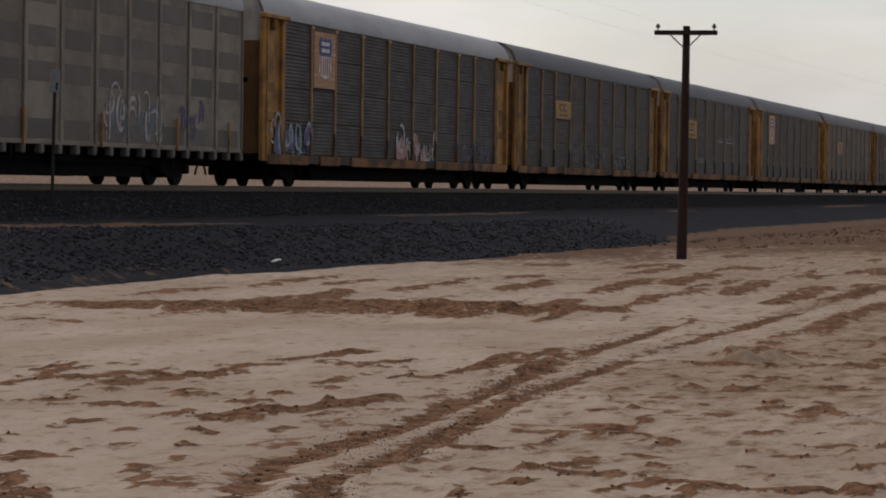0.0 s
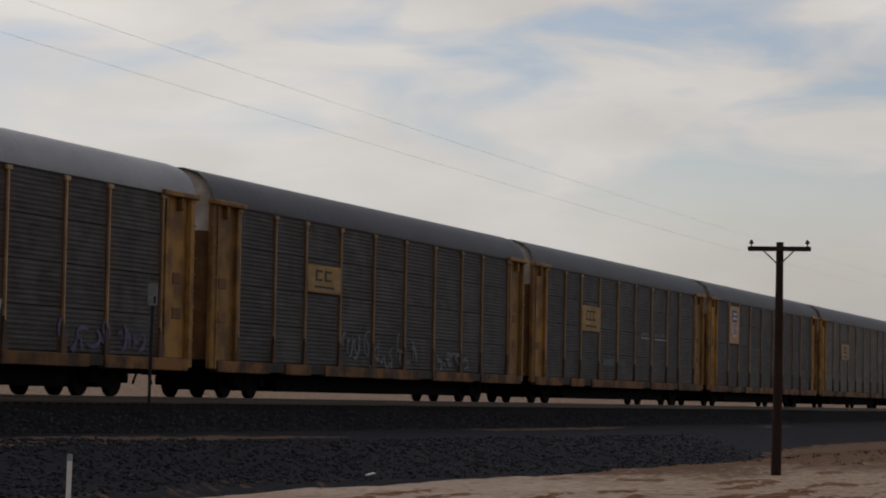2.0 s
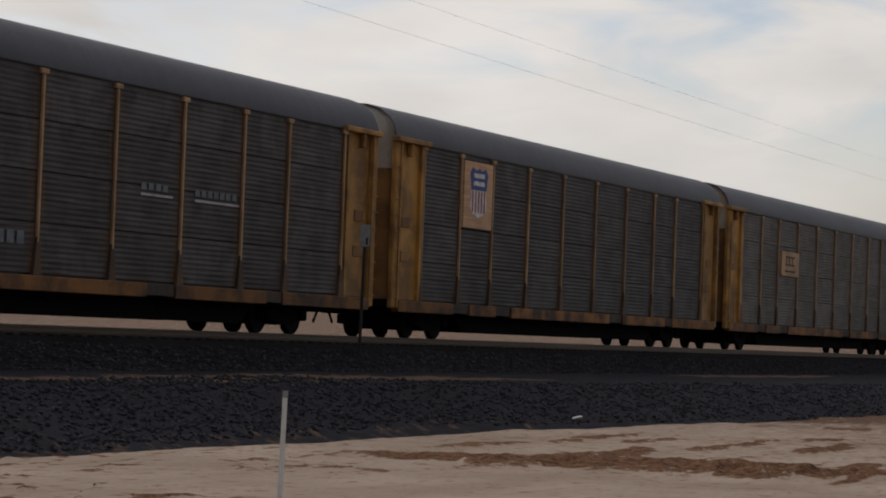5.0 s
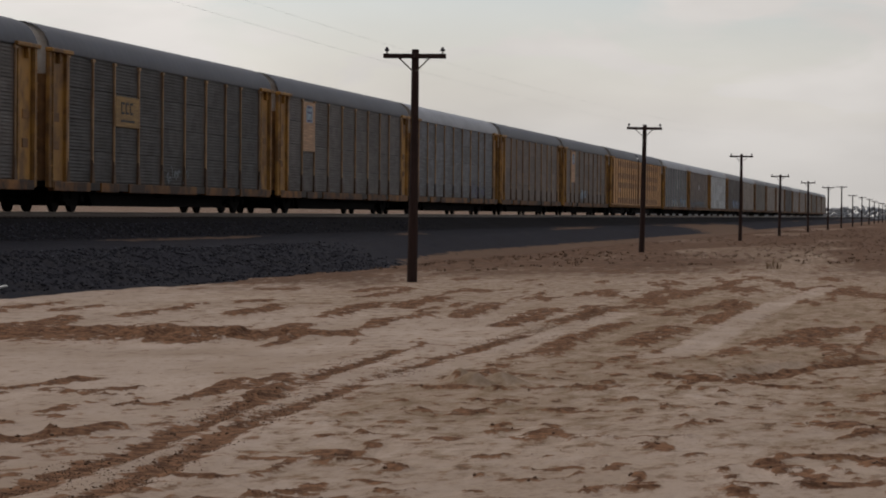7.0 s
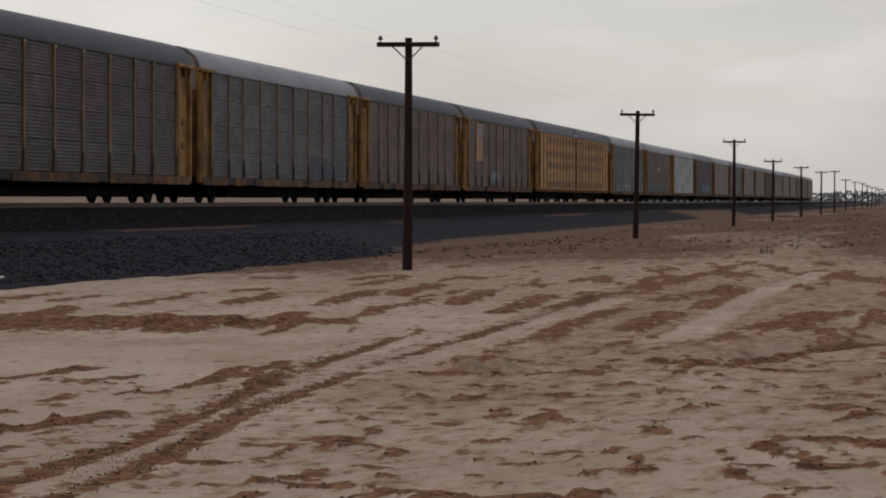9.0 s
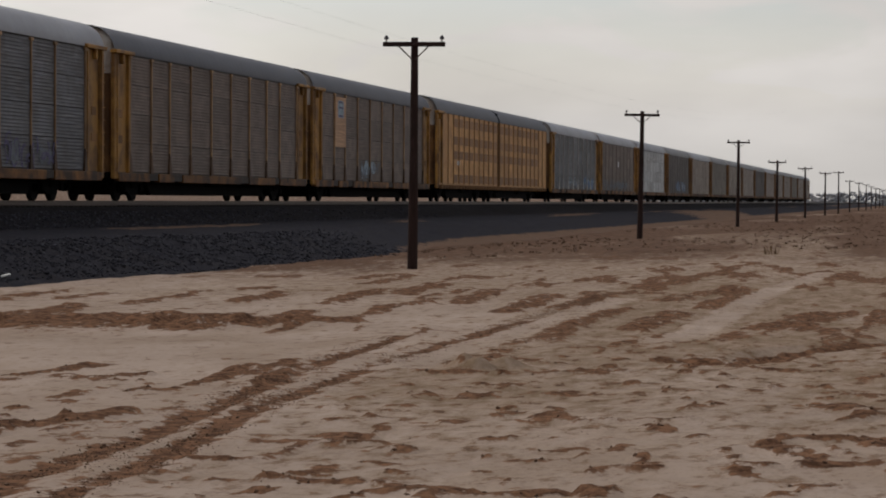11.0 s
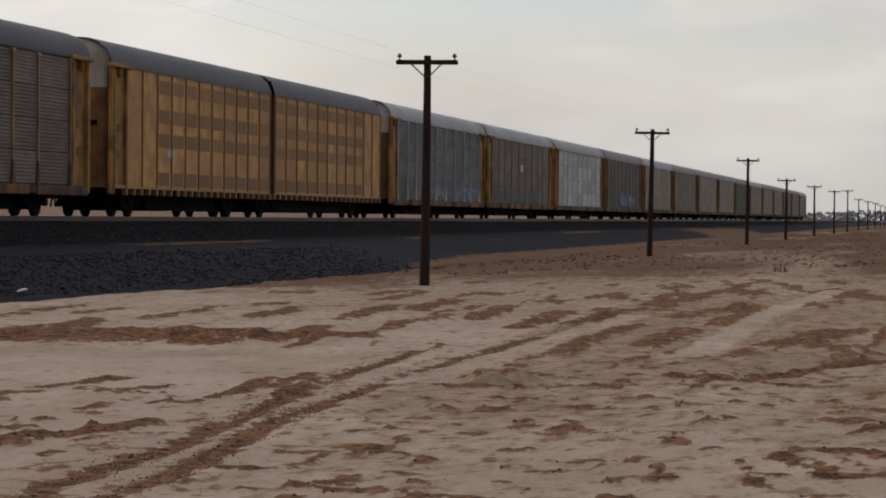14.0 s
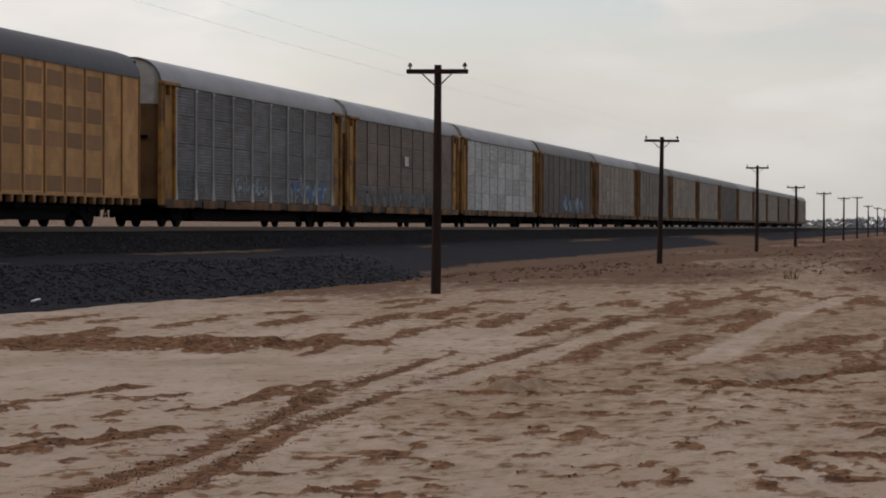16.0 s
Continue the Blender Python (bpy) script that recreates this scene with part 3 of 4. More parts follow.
def shards(name, places, material, label, category, flat=0.7, parent=None):
    """Many small angular stones in one mesh: rough octahedra."""
    rng = np.random.default_rng(7)
    n = len(places)
    base = np.array([(1, 0, 0), (-1, 0, 0), (0, 1, 0), (0, -1, 0), (0, 0, 1), (0, 0, -1)], float)
    tris = np.array([(0, 2, 4), (2, 1, 4), (1, 3, 4), (3, 0, 4), (2, 0, 5), (1, 2, 5), (3, 1, 5), (0, 3, 5)])
    size = places[:, 3][:, None, None]
    v = base[None] * rng.uniform(0.55, 1.25, (n, 6, 1)) + rng.normal(0, 0.18, (n, 6, 3))
    a = rng.uniform(0, 6.28, n)
    c, s = np.cos(a)[:, None], np.sin(a)[:, None]
    v = np.stack((v[..., 0] * c - v[..., 1] * s, v[..., 0] * s + v[..., 1] * c, v[..., 2] * flat), -1)
    co = (v * size + places[:, None, :3]).reshape(-1, 3)
    faces = (tris[None] + (np.arange(n) * 6)[:, None, None]).reshape(-1, 3)
    me = bpy.data.meshes.new(name)
    me.vertices.add(len(co)); me.vertices.foreach_set("co", co.ravel())
    me.loops.add(faces.size); me.loops.foreach_set("vertex_index", faces.ravel())
    me.polygons.add(len(faces)); me.polygons.foreach_set("loop_start", np.arange(len(faces)) * 3)
    me.update(calc_edges=True)
    me.materials.append(material)
    ob = new(name, me)
    return tagged(ob, label, category, kind="stuff")


def scatter_stones():
    rng = np.random.default_rng(3)
    y = 20 + 110 * rng.uniform(0, 1, 34000) ** 1.3
    u = np.where(rng.uniform(0, 1, 34000) < 0.62, rng.uniform(6.9, 10.4, 34000) + toe_shift(y), rng.uniform(2.6, 4.2, 34000))
    x = TX + u
    z = bank_z(x, y)
    ok = (z > ground_z(x, y) - 0.04) & (rng.uniform(0, 1, 34000) > 0.9 * step(68, 84, y) * step(5, 7, u) + 0.8 * step(70, 110, y))
    size = rng.uniform(0.022, 0.06, 34000)
    p = np.stack((x, y, z + size * 0.25, size), -1)[ok]
    shards("ballast_stones", p, STONE, "loose dark grey crushed stones on the embankment", "ballast")
    # clods lying where the earth is torn up
    y = 12 + 40 * rng.uniform(0, 1, 60000) ** 1.5
    x = -rng.uniform(-0.02, 0.62, 60000) * y
    d = damp_at(x, y)
    keep = (x > -17) & (rng.uniform(0, 1, 60000) < np.clip(0.55 * d - 0.2, 0.004, 0.3))
    x, y, d = x[keep], y[keep], d[keep]
    size = (0.004 + 0.02 * rng.uniform(0, 1, len(x)) ** 4) * (0.5 + 0.5 * np.clip(d, 0, 1))
    shards("earth_clods", np.stack((x, y, ground_z(x, y) + size * 0.3, size), -1), CLOD, "crumbs of brown earth lying on the torn sand", "earth")

    # darker crumbs thrown up along the ruts and in the churned patches
    ways = [(r, 0.2, 300) for r in RUTS] + [(w, wide * 0.9, 110) for w, wide, _ in CHURNED]
    px, py = [], []
    for way, wide, per_metre in ways:
        for (ax, ay), (bx, by) in zip(way, way[1:]):
            n = int(math.hypot(bx - ax, by - ay) * per_metre * min(1.6, 0.6 + wide))
            k = rng.uniform(0, 1, n)
            px.append(ax + (bx - ax) * k + rng.normal(0, wide * 0.55, n))
            py.append(ay + (by - ay) * k + rng.normal(0, wide * 0.55, n))
    x, y = np.concatenate(px), np.concatenate(py)
    keep = fbm(x * 2.2, y * 1.4, 3, 411) > 0.45
    x, y = x[keep], y[keep]
    size = 0.003 + 0.007 * rng.uniform(0, 1, len(x)) ** 2.5
    shards("rut_crumbs", np.stack((x, y, ground_z(x, y) + size * 0.25, size), -1), CLOD_WET, "damp brown clods thrown up along the tyre ruts", "earth", 0.8)


scatter_stones()


def track():
    """Two rails, and the ties under them."""
    prof = [(-0.07, 0), (0.07, 0), (0.07, 0.015), (0.012, 0.035), (0.012, 0.12), (0.036, 0.13), (0.036, 0.17), (-0.036, 0.17), (-0.036, 0.13), (-0.012, 0.12), (-0.012, 0.035), (-0.07, 0.015)]
    for sx in (-1, 1):
        bm = bmesh.new()
        sweep(bm, prof, [(y, 1, 0) for y in (-120, 0, 200, 500, 1000, 2500)], close=True)
        ob = new("rail", mesh_of("rail", bm))
        ob.data.materials.append(STEEL)
        ob.location = (TX + sx * 0.753, 0, RAIL - 0.17)
        tagged(ob, "rust-brown steel rail on the embankment", "rail", kind="structure", group="rails of the track")
    tie = mesh_of("tie", one_box(-1.3, 1.3, -0.115, 0.115, -0.13, 0.012, bevel=0.012))
    tie.materials.append(TIE_WOOD)
    root = tagged(new("track_bed"), "dark wooden railway ties half sunk in stone", "railway ties", kind="structure")
    for i in range(280):
        part("tie", tie, TIE_WOOD, root, m=pose(TX + random.uniform(-0.02, 0.02), 8 + i * 0.5, RAIL - 0.172))


track()


# ---- roadside things ----
def line_pole(x, y, height, lean, turn):
    root = new("utility_pole")
    bm = bmesh.new()
    prof = [(0, 0.125), (0.25, 0.115), (0.6, 0.098), (1.0, 0.085)]
    rings = []
    for k, r in prof:
        z = -0.3 + k * (height + 0.3)
        rings.append([bm.verts.new((r * math.cos(a) + 0.012 * math.sin(3 * z), r * math.sin(a), z)) for a in (i * math.tau / 14 for i in range(14))])
    for a, b in zip(rings, rings[1:]):
        for i in range(14):
            bm.faces.new((a[i], a[(i + 1) % 14], b[(i + 1) % 14], b[i]))
    bm.faces.new(rings[-1])
    part("pole_shaft", bm, POLE_WOOD, root)
    za = height - 0.16
    part("crossarm", one_box(-0.74, 0.74, -0.15, -0.06, za - 0.055, za + 0.055, bevel=0.012), POLE_WOOD, root)
    for sx in (-1, 1):
        bm = bmesh.new()
        tube(bm, (sx * 0.36, -0.165, za - 0.05), (sx * 0.03, -0.115, za - 0.36), 0.016, seg=6)
        part("brace", bm, STEEL, root, "flat steel brace")
        bm = bmesh.new()
        tube(bm, (sx * 0.66, -0.105, za + 0.05), (sx * 0.66, -0.105, za + 0.12), 0.018, seg=8)
        pin = part("insulator", bm, STEEL, root)
        bm = bmesh.new()
        tube(bm, (sx * 0.66, -0.105, za + 0.115), (sx * 0.66, -0.105, za + 0.165), 0.058, 0.05, 10)
        tube(bm, (sx * 0.66, -0.105, za + 0.165), (sx * 0.66, -0.105, za + 0.205), 0.034, 0.03, 10)
        part("insulator_cap", bm, GLASS, pin, "dark glazed insulator")
    bm = bmesh.new()
    tube(bm, (0, -0.18, za), (0, 0.12, za), 0.018, seg=6)
    part("bolt", bm, STEEL, root)
    root.matrix_basis = pose(x, y, float(ground_z(np.array([x]), np.array([y]))[0]), 0, lean, turn)
    tagged(root, "dark weathered wooden line pole with one short crossarm", "utility pole", group="poles along the railway")


POLE_Y = [60.6, 110.8, 170.0, 215.2, 267.4, 320.6, 371.2, 427.3, 486, 547, 600, 655, 712, 770]
POLE_H = [5.42, 5.36, 5.55, 4.95, 5.1, 5.2, 5.85, 5.1, 5.2, 5.3, 5.2, 5.1, 5.3, 5.2]
POLE_LEAN = [0.35, 0.9, 0.4, 0.5, -0.3, 0.4, 0.2, -0.4, 0.3, 0.5, 0, 0.4, -0.2, 0.3]
for py, ph, pl in zip(POLE_Y, POLE_H, POLE_LEAN):
    line_pole(-11.8, py, ph, pl, random.uniform(-3, 3))


def stake():
    root = new("marker_stake")
    bm = one_box(-0.024, 0.024, -0.007, 0.007, -0.25, 1.03, bevel=0.004)
    part("stake_blade", bm, WHITE, root)
    part("stake_cap", one_box(-0.026, 0.026, -0.011, 0.011, 0.97, 1.035, bevel=0.004), SIGN, root, "grey reflective tip")
    root.matrix_basis = pose(-10.9, 22.0, float(ground_z(np.array([-10.9]), np.array([22.0]))[0]), 0, 0.8, 24)
    tagged(root, "thin white plastic marker stake standing in the sand", "marker stake")


stake()


def lineside_sign():
    root = new("lineside_sign")
    bm = bmesh.new()
    box(bm, -0.035, 0.035, -0.02, 0.02, -0.4, 2.95, bevel=0.006)
    part("sign_post", bm, POSTM, root)
    plate = part("sign_plate", one_box(-0.11, 0.11, -0.034, -0.022, 2.45, 2.95, bevel=0.004), SIGN, root, "small pale sheet sign, unreadable")
    for dx, z0, z1 in ((0.02, 2.5, 2.66),):
        part("sign_mark", one_box(dx, dx + 0.05, -0.039, -0.035, z0, z1), INK, plate)
    x, y = -24.7, 53.9
    root.matrix_basis = pose(x, y, float(bank_z(np.array([x]), np.array([y]))[0]), 0, 0.8, 18)
    tagged(root, "slim dark steel post with a small pale sign plate", "railway sign")


lineside_sign()


def debris():
    bm = bmesh.new()
    r = bmesh.ops.create_icosphere(bm, subdivisions=2, radius=0.06)
    for v in r["verts"]:
        v.co.x *= 1.7
        v.co.z *= 0.55
        v.co += Vector((noise.noise(v.co * 9), noise.noise(v.co * 9 + Vector((5, 0, 0))), noise.noise(v.co * 8))) * 0.05
    ob = new("litter", mesh_of("litter", bm))
    ob.data.materials.append(WHITE)
    x, y = -18.1, 50.3
    ob.location = (x, y, max(float(ground_z(np.array([x]), np.array([y]))[0]), float(bank_z(np.array([x]), np.array([y]))[0])) + 0.05)
    tagged(ob, "crumpled white litter lying at the foot of the stones", "litter")


debris()


def weeds(name, places, label, category, blades, tall, kind="", material=None):
    """Dry stems: thin bent three-sided blades fanning from each foot."""
    rng = np.random.default_rng(len(places))
    co, faces = [], []
    for x, y, z, k in places:
        for _ in range(blades):
            a, out, h = rng.uniform(0, 6.28), rng.uniform(0.1, 0.9) * k, tall * k * rng.uniform(0.4, 1.0)
            w = 0.012 * k + 0.004
            ca, sa = math.cos(a), math.sin(a)
            i = len(co)
            bx, by = x + rng.normal(0, 0.08) * k, y + rng.normal(0, 0.08) * k
            co += [(bx - sa * w, by + ca * w, z - 0.03), (bx + sa * w, by - ca * w, z - 0.03), (bx + ca * out * 0.4 * tall + sa * w, by + sa * out * 0.4 * tall - ca * w, z + h * 0.65),
                   (bx + ca * out * 0.4 * tall - sa * w, by + sa * out * 0.4 * tall + ca * w, z + h * 0.65), (bx + ca * out * tall, by + sa * out * tall, z + h)]
            faces += [(i, i + 1, i + 2, i + 3), (i + 3, i + 2, i + 4)]
    me = bpy.data.meshes.new(name)
    me.from_pydata(co, [], faces)
    me.materials.append(material or STRAW)
    return tagged(new(name, me), label, category, kind=kind)


def plants():
    z = float(ground_z(np.array([-4.6]), np.array([80.4]))[0])
    weeds("desert_bush", [(-4.6, 80.4, z, 0.75), (-4.45, 80.5, z, 0.6), (-4.75, 80.3, z, 0.5)], "small dry leafless desert bush on bare sand", "bush", 12, 0.55, material=BUSH)
    rng = np.random.default_rng(12)
    y = 70 + 260 * rng.uniform(0, 1, 2600) ** 1.6
    x = rng.uniform(-15.5, 4, 2600)
    keep = (fbm(x * 0.3, y * 0.04, 3, 205) > 0.45) & (y > 88 - 2.3 * np.clip(-5 - x, 0, 9))
    x, y = x[keep], y[keep]
    weeds("dry_scrub", np.stack((x, y, ground_z(x, y), rng.uniform(0.3, 1.0, len(x))), -1), "low dry reddish brown scrub beyond the sand", "scrub", 7, 0.11, "stuff")


plants()


def far_trees():
    rng = np.random.default_rng(5)
    p = []
    for _ in range(9000):
        x = rng.uniform(-260, 260)
        h = 2.6 + 4.6 * float(fbm(np.array([x * 0.035]), np.array([0.5]), 4, 501)[0])
        p.append((x, rng.uniform(1150, 1260), h * rng.uniform(0, 1), rng.uniform(0.5, 1.0)))
    for cx, r in ((-38, 3.0), (-17, 4.2), (-9, 3.4), (14, 3.0), (47, 3.8), (80, 3.2)):
        for _ in range(150):
            d = rng.normal(0, 0.45, 3)
            p.append((cx + d[0] * r, 1200 + d[1] * r, 3.0 + d[2] * r * 0.9, rng.uniform(0.35, 0.8)))
    shards("far_trees", np.array(p), HAZED_LEAF, "grey-green trees on the horizon, distance haze put into their colour", "trees", 0.8)
    root = new("far_house")
    part("house_wall", one_box(-9, 9, -5, 5, 0, 3.2), HOUSE, root)
    bm = bmesh.new()
    sweep(bm, [(-10, 3.1), (0, 5.4), (10, 3.1), (0, 3.0)], [(-5.6, 1, 0), (5.6, 1, 0)], close=True)
    part("house_roof", bm, ROOFS["mid"], root)
    root.location = (26, 1120, 0)
    tagged(root, "low pale house far off on the plain", "house")


far_trees()


def overhead_wires():
    for k, (x, z0) in enumerate(((-37.0, 13.2), (-37.0, 12.0))):
        c = bpy.data.curves.new("overhead_wire", "CURVE")
        c.dimensions, c.bevel_depth, c.bevel_resolution = "3D", 0.0038, 1
        s = c.splines.new("POLY")
        s.points.add(60)
        for i in range(61):
            y = -60 + i * 13
            s.points[i].co = (x, y, z0 + 0.00004 * (y - 150) ** 2, 1)
        ob = new("overhead_wire", c)
        c.materials.append(WIRE)
        tagged(ob, "thin dark overhead wire strung beyond the track", "wire", group="overhead wires")


overhead_wires()


# ---- the train: covered car carriers ----
HALF, LENGTH, PITCH = 1.55, 27.4, 28.5
POSTS = [1.78, 4.25, 6.5, 9.2, 12.0, 14.8, 17.6, 20.35, 22.55, 25.5]
EAVE, SILL = 4.93, 0.95
CACHE = {}


def cached(key, make):
    if key not in CACHE:
        me = make()
        CACHE[key] = mesh_of(key if isinstance(key, str) else str(key[0]), me) if isinstance(me, bmesh.types.BMesh) else me
    return CACHE[key]


def roof_bm(length, eave, top, ribs=0.62):
    bm = bmesh.new()
    h = top - eave
    half = [(HALF + 0.03, eave - 0.06), (HALF + 0.03, eave + 0.05), (HALF - 0.03, eave + 0.28 * h), (HALF - 0.16, eave + 0.55 * h), (HALF - 0.42, eave + 0.8 * h), (HALF - 0.8, eave + 0.95 * h), (0, top)]
    prof = half + [(-x, z) for x, z in half[-2::-1]]
    ys, y, k = [], 0.0, 0
    n = int(length / ribs)
    for i in range(n + 1):
        y = i * length / n
        if i and i < n:
            ys += [(y - 0.05, 1, 0), (y - 0.02, 1.0004, 0.0006), (y + 0.02, 1.0004, 0.0006), (y + 0.05, 1, 0)]
        else:
            ys.append((y, 1, 0))
    sweep(bm, prof, ys)
    for f in bm.faces:
        f.smooth = True
    return bm


def sheet_bm(width, height, waves):
    """One corrugated sheet, ridges running along the car."""
    bm = bmesh.new()
    prof = [(-0.03, 0)]
    for i in range(waves):
        z = height * i / waves
        d = height / waves
        prof += [(0.0, z + 0.1 * d), (0.0, z + 0.45 * d), (-0.008, z + 0.6 * d), (-0.008, z + 0.95 * d)]
    prof += [(-0.03, height)]
    sweep(bm, prof, [(0.012, 1, 0), (width - 0.012, 1, 0)])
    return bm


def post_bm(low, high):
    """A side post: a narrow hat section with a small cap plate."""
    bm = bmesh.new()
    box(bm, 0.0, 0.058, -0.034, 0.034, low + 0.62, high, bevel=0.008)
    box(bm, 0.0, 0.075, -0.13, 0.13, high - 0.09, high + 0.01, bevel=0.01)
    return bm


def post_foot_bm(low):
    """The flared gusset at the foot of a side post."""
    bm = bmesh.new()
    a = [bm.verts.new(q) for q in ((0.0, -0.036, low + 0.72), (0.0, 0.036, low + 0.72), (0.055, 0.036, low + 0.72), (0.055, -0.036, low + 0.72))]
    b = [bm.verts.new(q) for q in ((0.0, -0.15, low), (0.0, 0.15, low), (0.075, 0.15, low), (0.075, -0.15, low))]
    for i in range(4):
        bm.faces.new((a[i], a[(i + 1) % 4], b[(i + 1) % 4], b[i]))
    bm.faces.new(a), bm.faces.new(b[::-1])
    return bm


def wheel_bm():
    bm = bmesh.new()
    tube(bm, (-0.07, 0, 0), (0.05, 0, 0), 0.42, seg=20)
    tube(bm, (-0.09, 0, 0), (-0.07, 0, 0), 0.445, seg=20)
    tube(bm, (0.05, 0, 0), (0.11, 0, 0), 0.16, 0.13, 12)
    return bm


def sideframe_bm():
    """Cast truck side: a bowed beam over two axle boxes, with a spring pocket."""
    bm = bmesh.new()
    top = [(-1.15, 0.5), (-0.95, 0.62), (-0.35, 0.72), (0.35, 0.72), (0.95, 0.62), (1.15, 0.5)]
    low = [(1.15, 0.36), (0.72, 0.38), (0.4, 0.20), (-0.4, 0.20), (-0.72, 0.38), (-1.15, 0.36)]
    ring = top + low
    a = [bm.verts.new((0.05, y, z)) for y, z in ring]
    b = [bm.verts.new((-0.07, y, z)) for y, z in ring]
    for i in range(len(ring)):
        j = (i + 1) % len(ring)
        bm.faces.new((a[i], a[j], b[j], b[i]))
    bm.faces.new(a), bm.faces.new(b[::-1])
    for y in (-0.89, 0.89):
        box(bm, 0.0, 0.13, y - 0.14, y + 0.14, 0.31, 0.56, bevel=0.03)
    return bm


def truck(parent, y):
    t = part("truck", cached("bolster", lambda: box(one_box(-1.1, 1.1, -0.2, 0.2, 0.42, 0.74, bevel=0.03), -0.7, 0.7, -1.3, 1.3, 0.2, 0.62)), DARK, parent, "dark cast-steel truck", pose(0, y, 0))
    for sx in (-1, 1):
        part("sideframe", cached("sideframe", sideframe_bm), DARK, t, m=pose(sx * 1.0, 0, 0, 0, 0, 0 if sx > 0 else 180))
        for ay in (-0.89, 0.89):
            part("wheel", cached("wheel", wheel_bm), WHEEL, t, m=pose(sx * 0.77, ay, 0.42, 0, 0, 0 if sx > 0 else 180))


def coupler(parent, y, way):
    def make():
        bm = bmesh.new()
        box(bm, -0.09, 0.09, -0.1, 0.62, 0.70, 0.90, bevel=0.02)
        box(bm, -0.2, 0.2, 0.42, 0.72, 0.66, 0.94, bevel=0.05)
        pts = [Vector((0.35, 0.05, 0.7)), Vector((0.36, 0.25, 0.42)), Vector((0.3, 0.45, 0.32)), Vector((0.2, 0.65, 0.38))]
        for a, b in zip(pts, pts[1:]):
            tube(bm, a, b, 0.03, seg=6)
        return bm
    part("coupler", cached("coupler", make), DARK, parent, m=pose(0, y, 0, 0, 0, 0 if way > 0 else 180))


def underframe(parent, y0, y1, trucks):
    def beam():
        bm = bmesh.new()
        box(bm, -0.42, 0.42, y0 + 0.2, y1 - 0.2, 0.55, 0.93, bevel=0.02)
        box(bm, -1.35, 1.35, y0 + 0.1, y1 - 0.1, 0.78, 0.94)
        for sx in (-1, 1):     # fish-bellied side girder between the trucks
            ring = [(trucks[0] + 1.5, 0.8), (trucks[0] + 2.2, 0.2), (trucks[-1] - 2.2, 0.2), (trucks[-1] - 1.5, 0.8)]
            a = [bm.verts.new((sx * 1.05, y, z)) for y, z in ring]
            b = [bm.verts.new((sx * 0.9, y, z)) for y, z in ring]
            bm.faces.new(a), bm.faces.new(b)
            for i in range(4):
                bm.faces.new((a[i], a[(i + 1) % 4], b[(i + 1) % 4], b[i]))
        for y in trucks:       # dark ends over the trucks
            box(bm, -1.2, 1.2, max(y - 2.2, y0 + 0.3), min(y + 2.2, y1 - 0.3), 0.70, 0.93)
        y = y0 + 2.0
        while y < y1 - 1:
            box(bm, -1.5, 1.5, y - 0.06, y + 0.06, 0.66, 0.9)
            y += 2.85
        return bm
    part("underframe", cached(("underframe", y0, y1), beam), DARK, parent, "black steel underframe")

    def pipe():
        bm = bmesh.new()
        tube(bm, (1.2, y0 + 5.5, 0.6), (1.2, y1 - 5.5, 0.56), 0.03, seg=6)
        box(bm, 0.7, 1.3, (y0 + y1) / 2 - 0.9, (y0 + y1) / 2 + 0.5, 0.52, 0.8, bevel=0.05)
        return bm
    part("brake_gear", cached(("brake_gear", y0, y1), pipe), DARK, parent)
    for y in trucks:
        truck(parent, y)


def end_bm(eave, top, wide):
    """The rounded end doors of a car, bowed out in plan."""
    bm = bmesh.new()
    rows = []
    for z in (0.95, 2.2, 3.6, eave - 0.75):
        rows.append([bm.verts.new((wide * math.sin(a), -0.34 * math.cos(a) + 0.32, z)) for a in (i * 0.25 - 1.5 for i in range(13))])
    for a, b in zip(rows, rows[1:]):
        for i in range(12):
            bm.faces.new((a[i], a[i + 1], b[i + 1], b[i]))
    return bm


def cap_bm(eave, top, wide):
    bm = bmesh.new()
    rows = []
    h = top - eave
    for z, k in ((eave - 0.752, 1.0), (eave, 1.0), (eave + 0.3 * h, 0.985), (eave + 0.6 * h, 0.9), (eave + 0.82 * h, 0.72), (eave + 0.93 * h, 0.52), (top - 0.03, 0.05)):
        rows.append([bm.verts.new((wide * k * math.sin(a), -0.335 * math.cos(a) + 0.32, z)) for a in (i * 0.25 - 1.5 for i in range(13))])
    for a, b in zip(rows, rows[1:]):
        for i in range(12):
            bm.faces.new((a[i], a[i + 1], b[i + 1], b[i]))
    return bm


